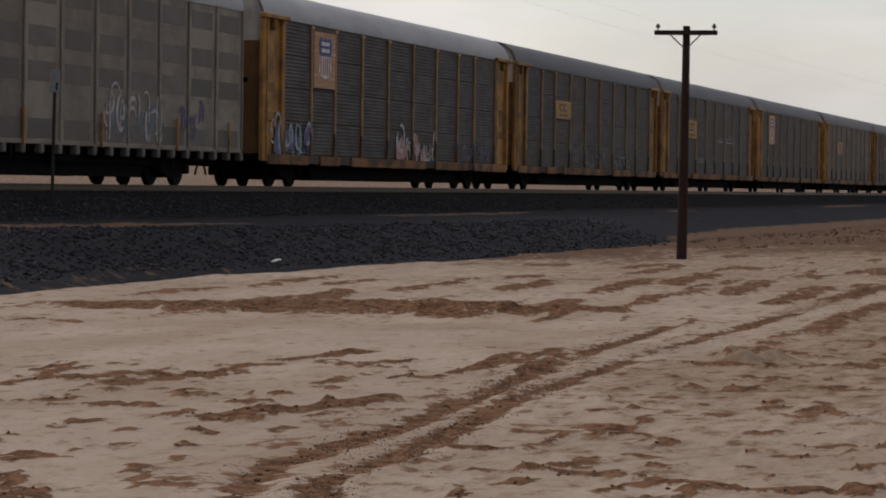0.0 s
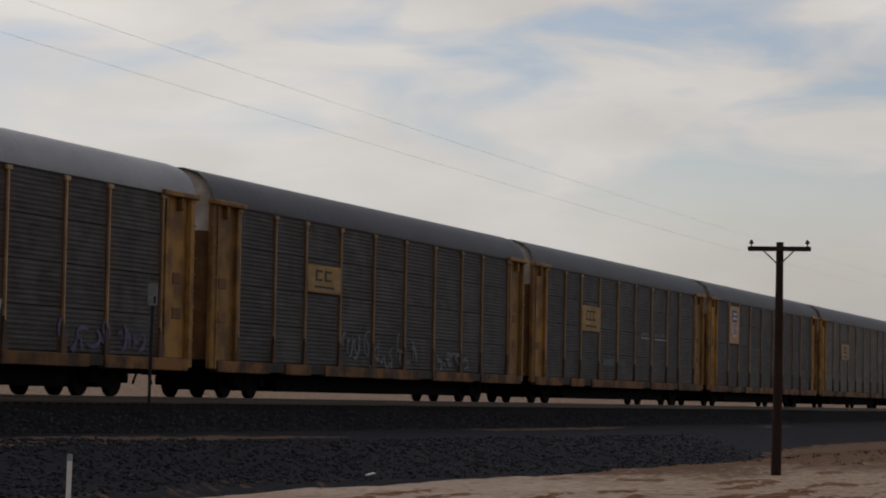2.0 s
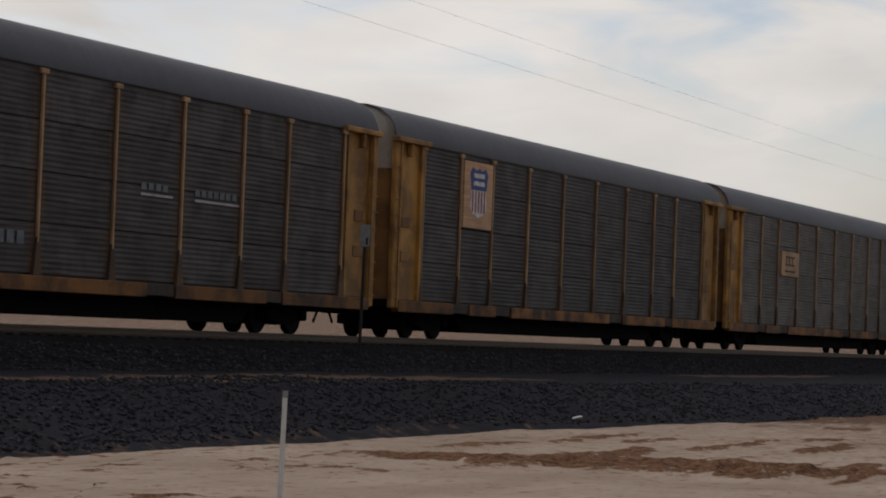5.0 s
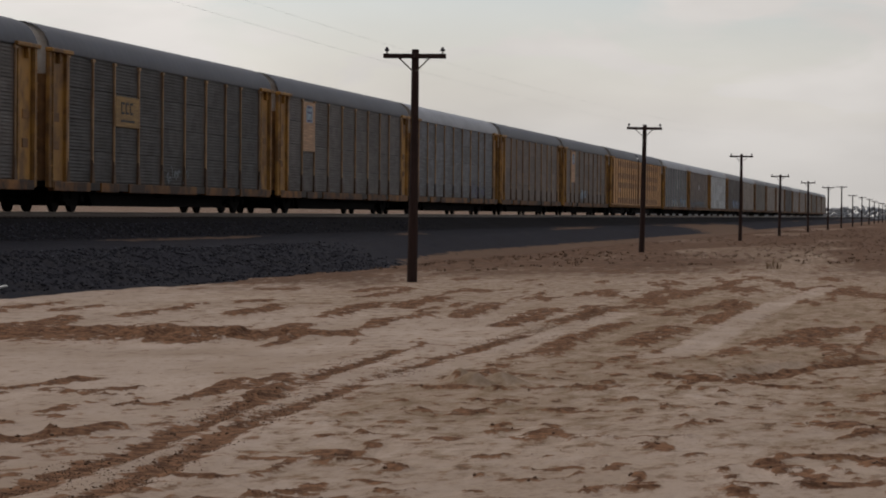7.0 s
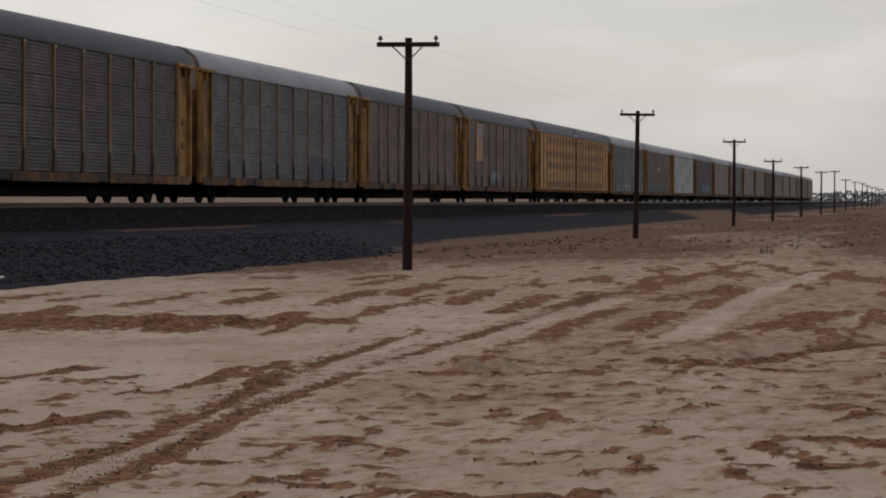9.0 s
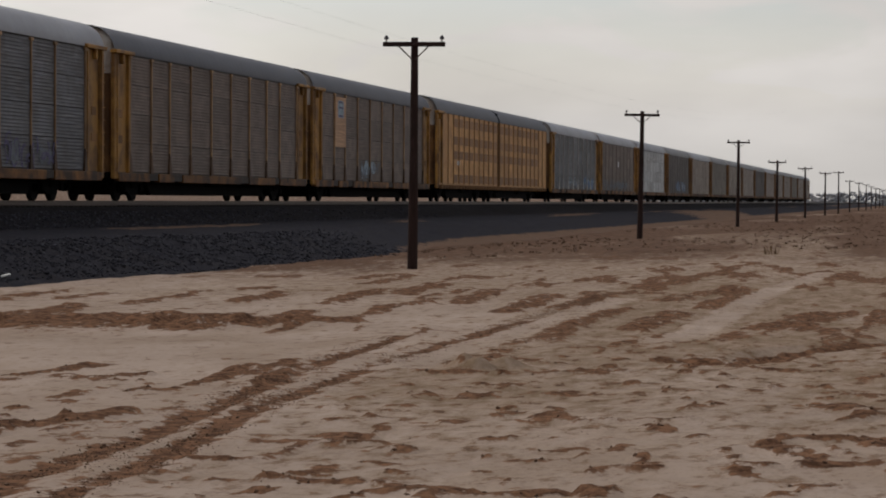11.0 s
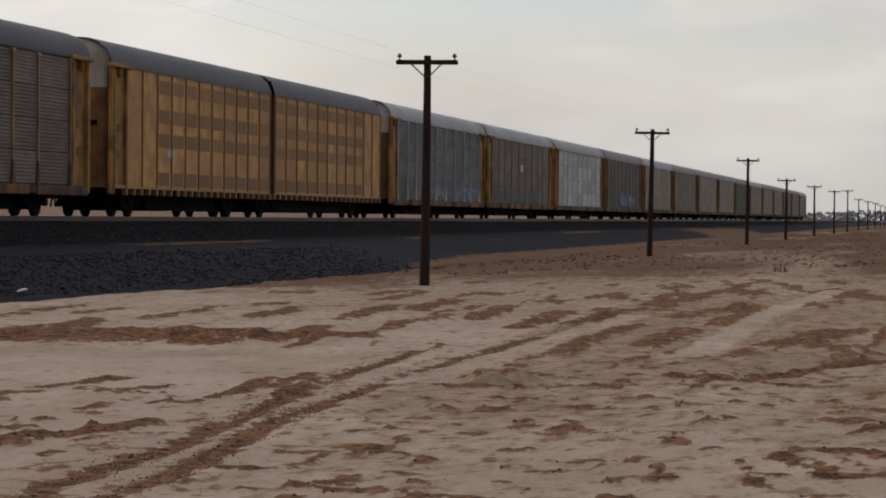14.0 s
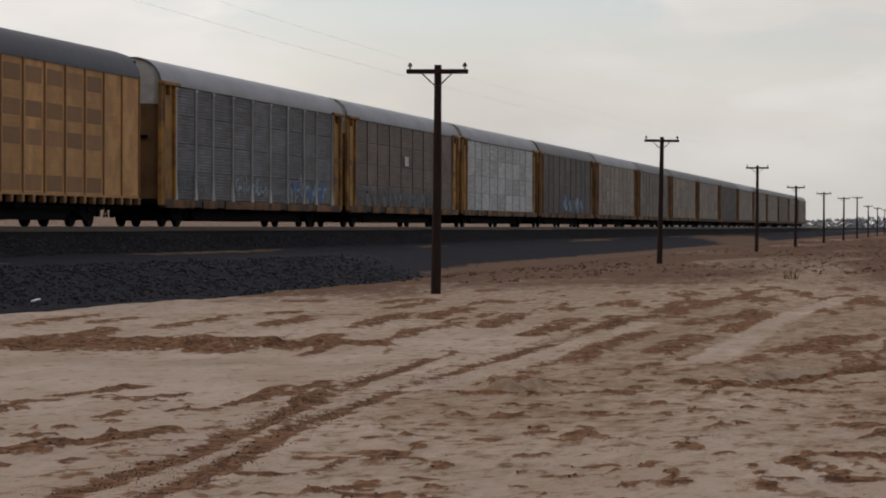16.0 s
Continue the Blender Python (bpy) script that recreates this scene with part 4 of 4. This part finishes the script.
def end_posts(parent, y, way, mat, eave, door_mat=None):
    """The stepped corner of a car: a corner post, a smooth narrow sheet, an inner post, and the header over them."""
    def make():
        bm = bmesh.new()
        box(bm, -0.10, 0.035, 0.0, 0.34, 0.72, eave - 0.05, bevel=0.03)
        box(bm, 0.03, 0.07, 0.24, 0.33, 0.72, eave - 0.05, bevel=0.012)
        return bm

    def sheet():
        bm = bmesh.new()
        box(bm, -0.10, -0.055, 0.36, 1.60, 0.95, eave - 0.1, bevel=0.006)
        return box(bm, -0.10, 0.045, 1.58, 1.72, 0.9, eave - 0.1, bevel=0.012)

    def plate():
        return one_box(-0.06, -0.03, 0.62, 1.1, 0, 0.26, bevel=0.008)

    def header():
        bm = bmesh.new()
        box(bm, -0.1, 0.13, -0.06, 2.0, eave - 0.10, eave + 0.03, bevel=0.02)
        box(bm, -0.05, 0.09, 0.82, 0.94, eave - 0.42, eave - 0.1, bevel=0.02)
        return bm

    def rungs():
        bm = bmesh.new()
        return tube(bm, (0.075, 0.03, 0), (0.075, 0.27, 0), 0.014, seg=5)
    flip = Matrix.Diagonal((1, way, 1, 1))
    for sx in (1, -1):
        side = Matrix.Diagonal((sx, 1, 1, 1))
        m = side @ Matrix.Translation((HALF, y, 0)) @ flip
        post = part("corner_post", cached(("corner_post", eave), make), mat, parent, m=m)
        part("header", cached(("header", eave), header), mat, parent, m=m)
        if sx > 0:
            door = part("end_sheet", cached(("end_sheet", eave), sheet), mat, parent, m=m)
            for z in (1.9, 2.75):
                part("cover_plate", cached("cover_plate", plate), door_mat or END_BROWN, door, m=pose(0, 0, z))
            for i in range(9):
                part("rung", cached("rung", rungs), mat, post, m=pose(0, 0, 1.0 + i * 0.4))
    m = Matrix.Translation((0, y, 0)) @ flip
    part("door_latch", cached("door_latch", lambda: one_box(0.72, 1.08, -0.02, 0.08, 2.98, 3.12, bevel=0.015)), DARK, parent, m=m)
    part("end_door", cached(("end_door", eave), lambda: end_bm(eave, 5.8, HALF - 0.06)), END_BROWN, parent, "rusty yellow curved end door", m)


def shield(parent, y, zc, w, h, faded):
    """A shield-shaped emblem on a tan placard: a dark top with pale bars over vertical stripes."""
    x = HALF + 0.06
    p = part("placard", one_box(HALF - 0.02, x, y, y + w, zc - h, zc + 0.15, bevel=0.004), PLACARD_F if faded > 0.95 else PLACARD, parent, "tan placard with a shield emblem")
    c, sw, sh = y + w * 0.5, w * 0.31, h * 0.82
    def outline(x0, shape, name, mat):
        bm = bmesh.new()
        a = [bm.verts.new((x0, c + u * sw, zc - v * sh)) for u, v in shape]
        b = [bm.verts.new((x0 - 0.004, c + u * sw, zc - v * sh)) for u, v in shape]
        bm.faces.new(a), bm.faces.new(b[::-1])
        for i in range(len(a)):
            bm.faces.new((a[i], a[(i + 1) % len(a)], b[(i + 1) % len(a)], b[i]))
        return part(name, bm, mat, p)
    if 0.6 < faded < 0.95:       # worn away but for the top of the shield
        outline(x + 0.006, [(-0.75, 0.0), (0.75, 0.0), (0.95, 0.12), (0.85, 0.45), (-0.85, 0.45), (-0.95, 0.12)], "shield_top", SPRAY["sky"])
        for v in (0.02, 0.16, 0.38):
            outline(x + 0.011, [(-0.6, v), (0.6, v), (0.6, v + 0.05), (-0.6, v + 0.05)], "shield_bar", SPRAY["violet"])
    elif faded < 0.6:
        outline(x + 0.006, [(-0.8, 0.42), (0.8, 0.42), (0.95, 0.8), (0.7, 0.92), (0, 1.0), (-0.7, 0.92), (-0.95, 0.8)], "shield_field", PALE)
        outline(x + 0.008, [(-0.75, 0.0), (-0.3, 0.06), (0, 0.0), (0.3, 0.06), (0.75, 0.0), (1.0, 0.12), (0.85, 0.45), (-0.85, 0.45), (-1.0, 0.12)], "shield_top", BLUE)
        for i in range(5):
            u = -0.66 + i * 0.33
            outline(x + 0.012, [(u - 0.07, 0.46), (u + 0.07, 0.46), (u + 0.07, 0.9), (u - 0.07, 0.9)], "shield_stripe", RED)
        for v in (0.11, 0.27):
            outline(x + 0.013, [(-0.6, v), (0.6, v), (0.6, v + 0.09), (-0.6, v + 0.09)], "shield_bar", PALE)


def logo_plate(parent, y, z, w, h, mat, style):
    """A plain plate with dark bars for its emblem."""
    x = HALF + 0.05
    p = part("placard", one_box(HALF - 0.02, x, y, y + w, z, z + h, bevel=0.004), mat, parent, "yellow emblem plate with dark bars")
    n = 2 if style == "two" else 3
    for i in range(n):
        a = y + w * (0.22 + 0.56 * i / n)
        b = a + w * 0.56 / n * 0.72
        part("emblem_bar", one_box(x + 0.002, x + 0.009, a, b, z + h * 0.42, z + h * 0.50), INK, p)
        part("emblem_bar", one_box(x + 0.002, x + 0.009, a, b, z + h * 0.74, z + h * 0.82), INK, p)
        part("emblem_bar", one_box(x + 0.002, x + 0.009, a, a + (b - a) * 0.25, z + h * 0.504, z + h * 0.736), INK, p)
    part("emblem_bar", one_box(x + 0.002, x + 0.009, y + w * 0.2, y + w * 0.8, z + h * 0.16, z + h * 0.24), INK, p)


def graffiti(parent, y, z, w, h, colours, seed):
    """Sprayed shapes, no letters: ragged blots of colour with loose curved strokes over them."""
    rng = random.Random(seed)
    x = HALF + 0.012

    def finish(bm, key):
        r = bmesh.ops.extrude_face_region(bm, geom=list(bm.faces))
        bmesh.ops.translate(bm, verts=[v for v in r["geom"] if isinstance(v, bmesh.types.BMVert)], vec=(-0.002, 0, 0))
        part("sprayed_paint", bm, SPRAY[key], parent, "sprayed paint shapes", kind="stuff")
    n = max(3, round(w / 0.9))
    if len(colours) > 1:
        bm = bmesh.new()
        for i in range(n + 2):
            cy, cz = y + w * rng.uniform(0.08, 0.92), z + h * rng.uniform(0.25, 0.65)
            ry, rz = w / n * rng.uniform(0.3, 0.6), h * rng.uniform(0.18, 0.36)
            bm.faces.new([bm.verts.new((x + 0.0006 * i, min(max(cy + ry * k * math.cos(a), y), y + w), min(max(cz + rz * k * math.sin(a), z), z + h)))
                          for a, k in ((q * math.tau / 14, rng.uniform(0.65, 1.15)) for q in range(14))])
        finish(bm, colours[0])
    bm = bmesh.new()
    k = 0
    for i in range(n):
        for _ in range(4):
            cy, cz = y + w * (i + rng.uniform(0.2, 0.8)) / n, z + h * rng.uniform(0.25, 0.75)
            ry, rz, a0, span, thick = w / n * rng.uniform(0.12, 0.42), h * rng.uniform(0.12, 0.42), rng.uniform(0, 6.28), rng.uniform(1.2, 3.8), rng.uniform(0.03, 0.075)
            k += 1
            inner, outer = [], []
            for q in range(8):
                a = a0 + span * q / 7
                t = thick * (0.55 + 0.45 * math.sin(math.pi * q / 7))
                inner.append(bm.verts.new((x + 0.008 + 0.0002 * k, cy + (ry - t) * math.cos(a), max(z, cz + (rz - t) * math.sin(a)))))
                outer.append(bm.verts.new((x + 0.008 + 0.0002 * k, cy + (ry + t) * math.cos(a), max(z, cz + (rz + t) * math.sin(a)))))
            for q in range(7):
                bm.faces.new((inner[q], inner[q + 1], outer[q + 1], outer[q]))
    finish(bm, colours[-1])


def dashes(parent, y, z, n, step_y, mat, h=0.12, lift=0.0):
    for i in range(n):
        part("stencil_bar", one_box(HALF + 0.006 + lift, HALF + 0.012 + lift, y + i * step_y, y + i * step_y + step_y * 0.7, z, z + h), mat, parent)


def rack_car(sheet, roof, label, sheet_rows=4, post_mat=None, end_mat=None, gap=0.012):
    """A covered car carrier seen from its side: y runs from its near corner to the far one."""
    root = tagged(new("autorack_car"), label, "rail car", group="cars of the train")
    mat = SHEETS[sheet]
    pm = post_mat or (POST_TAN if sheet in ("dark", "grey") else POST_PALE if sheet == "blue" else mat)
    part("roof", cached(("roof", LENGTH), lambda: roof_bm(LENGTH, EAVE, 5.8)), ROOFS[roof], root, "ribbed rounded sheet-metal roof")
    underframe(root, 0, LENGTH, (3.7, LENGTH - 3.7))
    coupler(root, 0.0, -1), coupler(root, LENGTH, 1)

    y = 0.35
    for k, c in enumerate((3.9, 5.0, 6.9, 8.0, 16.2, 17.4, 21.6, 22.4, LENGTH - 0.35)):
        d = 0.04 * (k % 2)
        for sx in (1, -1):
            part("sill_plate", cached(("sill_plate", k), lambda: one_box(HALF - 0.12, HALF + 0.09 - d, y, c - 0.02, 0.64 + d, 0.93, bevel=0.015)), SILL_BLACK if k % 2 else SILL_RUST, root, m=Matrix.Diagonal((sx, 1, 1, 1)))
        y = c
    rows = sheet_rows
    hh = (EAVE - 0.1 - SILL) / rows
    for a, b in zip(POSTS, POSTS[1:]):
        for r in range(rows):
            me = cached(("side_sheet", round(b - a, 2), rows, gap), lambda: sheet_bm(b - a, hh - gap, 9))
            part("side_sheet", me, mat, root, m=pose(HALF - 0.01, a, SILL + 0.015 + r * hh))
    for y in POSTS:
        m = pose(HALF - 0.01, y, 0) @ Matrix.Diagonal((1.0 if pm in (POST_TAN, POST_PALE) else 0.45, 1, 1, 1))
        post = part("side_post", cached("side_post", lambda: post_bm(SILL - 0.02, EAVE - 0.1)), pm, root, m=m)
        part("post_foot", cached("post_foot", lambda: post_foot_bm(SILL - 0.02)), POST_FOOT if pm is POST_TAN else pm, post)
    # Dark backing and eave strip: painted shade behind the sheets and under the roof
    part("lining", cached("lining", lambda: box(one_box(HALF - 0.10, HALF - 0.07, 0.3, LENGTH - 0.3, 0.9, EAVE), HALF - 0.07, HALF - 0.02, 1.7, LENGTH - 1.7, EAVE - 0.1, EAVE - 0.04)), INK, root, "ink-dark backing put in for the shade behind the sheets")
    part("far_side", cached("far_side", lambda: one_box(-HALF, -HALF + 0.05, 0.3, LENGTH - 0.3, 0.9, EAVE, bevel=0.01)), mat, root)
    for y, way in ((0, 1), (LENGTH, -1)):
        end_posts(root, y, way, end_mat or YELLOW, EAVE)
        part("end_cap", cached("end_cap", lambda: cap_bm(EAVE, 5.8, HALF - 0.05)), CAP_WHITE, root, "grimy white curved end cap", Matrix.Translation((0, y, 0)) @ Matrix.Diagonal((1, way, 1, 1)))
    return root


def tall_unit(sheet, roof, label, y0, y1, first_trucks, stakes=False, end_post=True):
    """One half of an articulated tall car carrier with smooth sides and rows of darker screens."""
    root = tagged(new("articulated_autorack"), label, "rail car", group="cars of the train")
    mat, top, eave = SHEETS[sheet], 5.82, 4.93
    length = y1 - y0
    part("roof", cached(("tall_roof", length), lambda: roof_bm(length, eave, top, 0.9)), ROOFS[roof], root, "ribbed rounded sheet-metal roof", pose(0, y0, 0))
    underframe(root, y0, y1, first_trucks)
    coupler(root, y0, -1), coupler(root, y1, 1)
    n = 11
    a0, a1 = y0 + (1.7 if end_post else 0.1), y1 - 0.1
    pitch = (a1 - a0) / n

    def plate():
        return one_box(HALF - 0.06, HALF, 0.03, pitch - 0.03, 1.0, eave - 0.05, bevel=0.006)
    def screen():
        return one_box(HALF - 0.03, HALF + 0.006, pitch * 0.14, pitch * 0.88, 0, 0.47, bevel=0.004)
    def rib():
        bm = bmesh.new()
        box(bm, HALF - 0.06, HALF + 0.05, -0.03, 0.03, 0.98, eave - 0.03, bevel=0.008)
        return bm
    def tooth():
        bm = bmesh.new()
        box(bm, HALF - 0.15, HALF + 0.05, -0.10, 0.10, 0.70, 0.93, bevel=0.03)
        return bm
    for i in range(n + 1):
        y = a0 + i * pitch
        part("side_rib", cached(("side_rib", length), rib), SCREENS[sheet] if sheet == "yellow" else mat, root, m=pose(0, y, 0))
        part("sill_bracket", cached("sill_bracket", tooth), SCREENS[sheet], root, m=pose(0, y, 0))
        if i < n:
            part("side_plate", cached(("side_plate", length, end_post), plate), mat, root, m=pose(0, y, 0))
            part("sill_bracket", cached("sill_bracket", tooth), SCREENS[sheet], root, m=pose(0, y + pitch / 2, 0))
            skip = (i < 2) if y0 < 5 else (i > n - 3)
            if not skip:
                for z in (1.05, 2.38, 3.2, 4.2):
                    part("screen", cached(("screen", length, end_post), screen), SCREENS[sheet], root, m=pose(0, y, z))
    part("sill", cached(("tall_sill", y0, y1), lambda: one_box(HALF - 0.1, HALF + 0.02, y0 + 0.1, y1 - 0.1, 0.92, 1.03, bevel=0.01)), mat, root)
    part("far_side", cached(("tall_far_side", y0, y1), lambda: one_box(-HALF, -HALF + 0.05, y0, y1, 0.9, eave, bevel=0.01)), mat, root)
    # Dark backing sheet in place of the shade behind the plates
    part("lining", cached(("tall_gap_shade", y0, y1), lambda: one_box(HALF - 0.12, HALF - 0.09, y0, y1, 0.9, eave)), INK, root)
    if end_post:
        end_posts(root, y0, 1, YELLOW, eave)
        part("end_cap", cached("tall_end_cap", lambda: cap_bm(eave, top, HALF - 0.05)), CAP_WHITE, root, m=pose(0, y0, 0))
    else:
        part("end_wall", cached(("end_wall", y0), lambda: one_box(-HALF + 0.06, HALF - 0.13, y0, y0 + 0.06, 0.9, top - 0.35)), DARK, root)
    part("end_wall", cached(("end_wall", y1), lambda: one_box(-HALF + 0.06, HALF - 0.13, y1 - 0.06, y1, 0.9, top - 0.35)), DARK, root)
    if stakes:
        for y in (y1 - 14.3, y1 - 9.9, y1 - 5.0, y1 - 1.2):
            part("grab_post", one_box(HALF + 0.05, HALF + 0.10, y - 0.04, y + 0.04, 0.9, 1.75, bevel=0.01), YELLOW, root, "short yellow grab post")
    return root


TRAIN = []      # (car, place along the train)


def add(car, index):
    TRAIN.append((car, index * PITCH))
    return car


Z = add(tall_unit("beige", "light", "faded beige car carrier half with grey painted scrawl", -24.0, -1.6, (-20.5, -5.5), stakes=True, end_post=False), -1)
graffiti(Z, -11.6, 1.1, 4.2, 1.35, ["grey", "white"], 4)
graffiti(Z, -6.6, 1.2, 2.2, 1.0, ["violet"], 6)
graffiti(Z, -22, 1.1, 5.0, 1.3, ["grey", "grey"], 9)

car = add(rack_car("dark", "light", "dark grey car carrier, pale roof, shield placard, pink scrawl"), -1)
shield(car, 4.37, 4.55, 2.0, 1.55, 0.2)
graffiti(car, 0.3, 0.75, 4.2, 1.25, ["violet", "sky"], 11)
graffiti(car, 12.9, 0.8, 4.9, 1.2, ["pink", "white"], 12)
graffiti(car, 20.2, 0.95, 4.6, 0.8, ["violet"], 14)
car = add(rack_car("dark", "dark", "dark grey car carrier with a yellow emblem plate", post_mat=POST_TAN), 0)
logo_plate(car, 6.58, 2.95, 2.55, 0.75, PLACARD_Y, "two")
graffiti(car, 9.3, 0.95, 6.6, 1.0, ["grey"], 13)
graffiti(car, 17.8, 0.95, 3.4, 0.6, ["grey"], 15)
dashes(car, 5.3, 0.73, 3, 0.22, SPRAY["white"], 0.11, 0.06), dashes(car, 6.15, 0.73, 4, 0.18, SPRAY["white"], 0.11, 0.06)
car = add(rack_car("dark", "dark", "dark grey car carrier with a square yellow emblem plate"), 1)
logo_plate(car, 6.58, 2.75, 2.55, 0.95, PLACARD_Y, "three")
dashes(car, 9.9, 1.5, 5, 0.35, SPRAY["grey"], 0.25)
dashes(car, 15.9, 2.82, 4, 0.3, SPRAY["grey"], 0.14), dashes(car, 18.2, 2.82, 7, 0.28, SPRAY["grey"], 0.14)
dashes(car, 15.9, 2.70, 1, 1.9, SPRAY["white"], 0.05), dashes(car, 18.2, 2.70, 1, 2.9, SPRAY["white"], 0.05)
car = add(rack_car("dark", "dark", "dark grey car carrier with a blue-topped shield placard"), 2)
for k in range(6):      # a stencilled line on the end cap, too far to read
    part("stencil_bar", one_box(-0.55 + k * 0.2, -0.41 + k * 0.2, -0.035, -0.02, 5.02, 5.10), INK, car)
shield(car, 4.37, 4.55, 2.0, 1.6, 0.0)
car = add(rack_car("grey", "dark", "grey car carrier with a faded emblem plate"), 3)
logo_plate(car, 6.9, 2.8, 2.4, 0.9, POST_TAN, "three")
car = add(rack_car("dark", "dark", "dark grey car carrier with a bright yellow emblem plate"), 4)
logo_plate(car, 6.58, 2.8, 2.55, 1.0, PLACARD_Y, "three")
graffiti(car, 12.4, 0.95, 3.0, 0.6, ["grey"], 16)
car = add(rack_car("grey", "dark", "grey car carrier with a faded shield placard"), 5)
shield(car, 4.3, 4.6, 2.15, 1.95, 0.7)
car = add(rack_car("blue", "light", "blue-grey car carrier under a pale roof", post_mat=POST_TAN), 6)
graffiti(car, 17.9, 0.9, 5.0, 1.0, ["grey", "violet"], 18)
car = add(rack_car("brown", "dark", "brown-grey weathered car carrier with thin tan posts", post_mat=POST_TAN), 7)
car = add(rack_car("brown", "dark", "brown-grey car carrier, faded shield placard, pale blue scrawl", post_mat=POST_TAN), 8)
shield(car, 4.3, 4.55, 2.15, 2.1, 0.7)
graffiti(car, 9.8, 0.95, 4.6, 1.1, ["sky", "grey"], 19)
car = add(tall_unit("yellow", "dark", "faded yellow tall car carrier half with brown screens", 1.07, 21.9, (4.6, 17.4)), 9)
part("paper_notice", one_box(HALF + 0.008, HALF + 0.014, 7.5, 8.3, 2.06, 2.3), PALE, car, "pale square notice")
add(tall_unit("yellow", "dark", "faded yellow tall car carrier half with brown screens", 22.5, 43.2, (22.4, 39.4), end_post=False), 9)
car = add(rack_car("blue", "light", "blue-grey car carrier with blue and white scrawl"), 10.6)
graffiti(car, 1.9, 0.95, 4.0, 1.0, ["grey"], 20)
graffiti(car, 9.7, 1.1, 4.6, 0.8, ["sky"], 21)
graffiti(car, 18.0, 0.95, 6.5, 1.1, ["blue", "sky"], 22)
car = add(rack_car("brown", "light", "brown-grey car carrier with pale scrawl along the sill"), 11.6)
part("paper_notice", one_box(HALF + 0.05, HALF + 0.056, 12.6, 13.5, 3.0, 3.45), PALE, car, "pale square notice")
graffiti(car, 1.9, 0.95, 20.0, 0.9, ["grey", "grey"], 23)
add(rack_car("white", "light", "clean white car carrier under a pale roof", post_mat=SHEETS["white"]), 12.6)
car = add(rack_car("grey", "mid", "grey car carrier with pale blue scrawl", post_mat=SHEETS["grey"], end_mat=END_BROWN), 13.6)
graffiti(car, 9.8, 0.95, 12.5, 1.3, ["sky", "blue"], 24)
# Paler sheets and roofs put distance haze into these far cars' colour.
for k, (sh, ro) in enumerate((("pale", "light"), ("beige", "mid"), ("pale", "mid"), ("pale", "mid"), ("grey", "mid"), ("pale", "light"), ("pale", "mid"), ("pale", "mid"), ("beige", "mid"), ("pale", "mid"), ("pale", "light"))):
    car = add(rack_car(sh, ro, {"pale": "haze-paled weathered", "beige": "faded beige", "grey": "grey"}[sh] + " car carrier far along the train", post_mat=SHEETS[sh], end_mat=END_BROWN), 14.6 + k)
    if k == 2:
        shield(car, 4.37, 4.5, 2.0, 1.6, 1.0)


def travel(t):
    u = (t - 8) / 8
    return -20 * (t - 8) - 57.34 + 2.31 * u - 1.21 * u * u - 0.476 * u ** 3


def motions():
    for root, place in TRAIN:
        walk(root, [(t, pose(TX, travel(t) + place, RAIL)) for t in (0, 2, 4, 6, 8, 10, 12, 14, 16)])


motions()
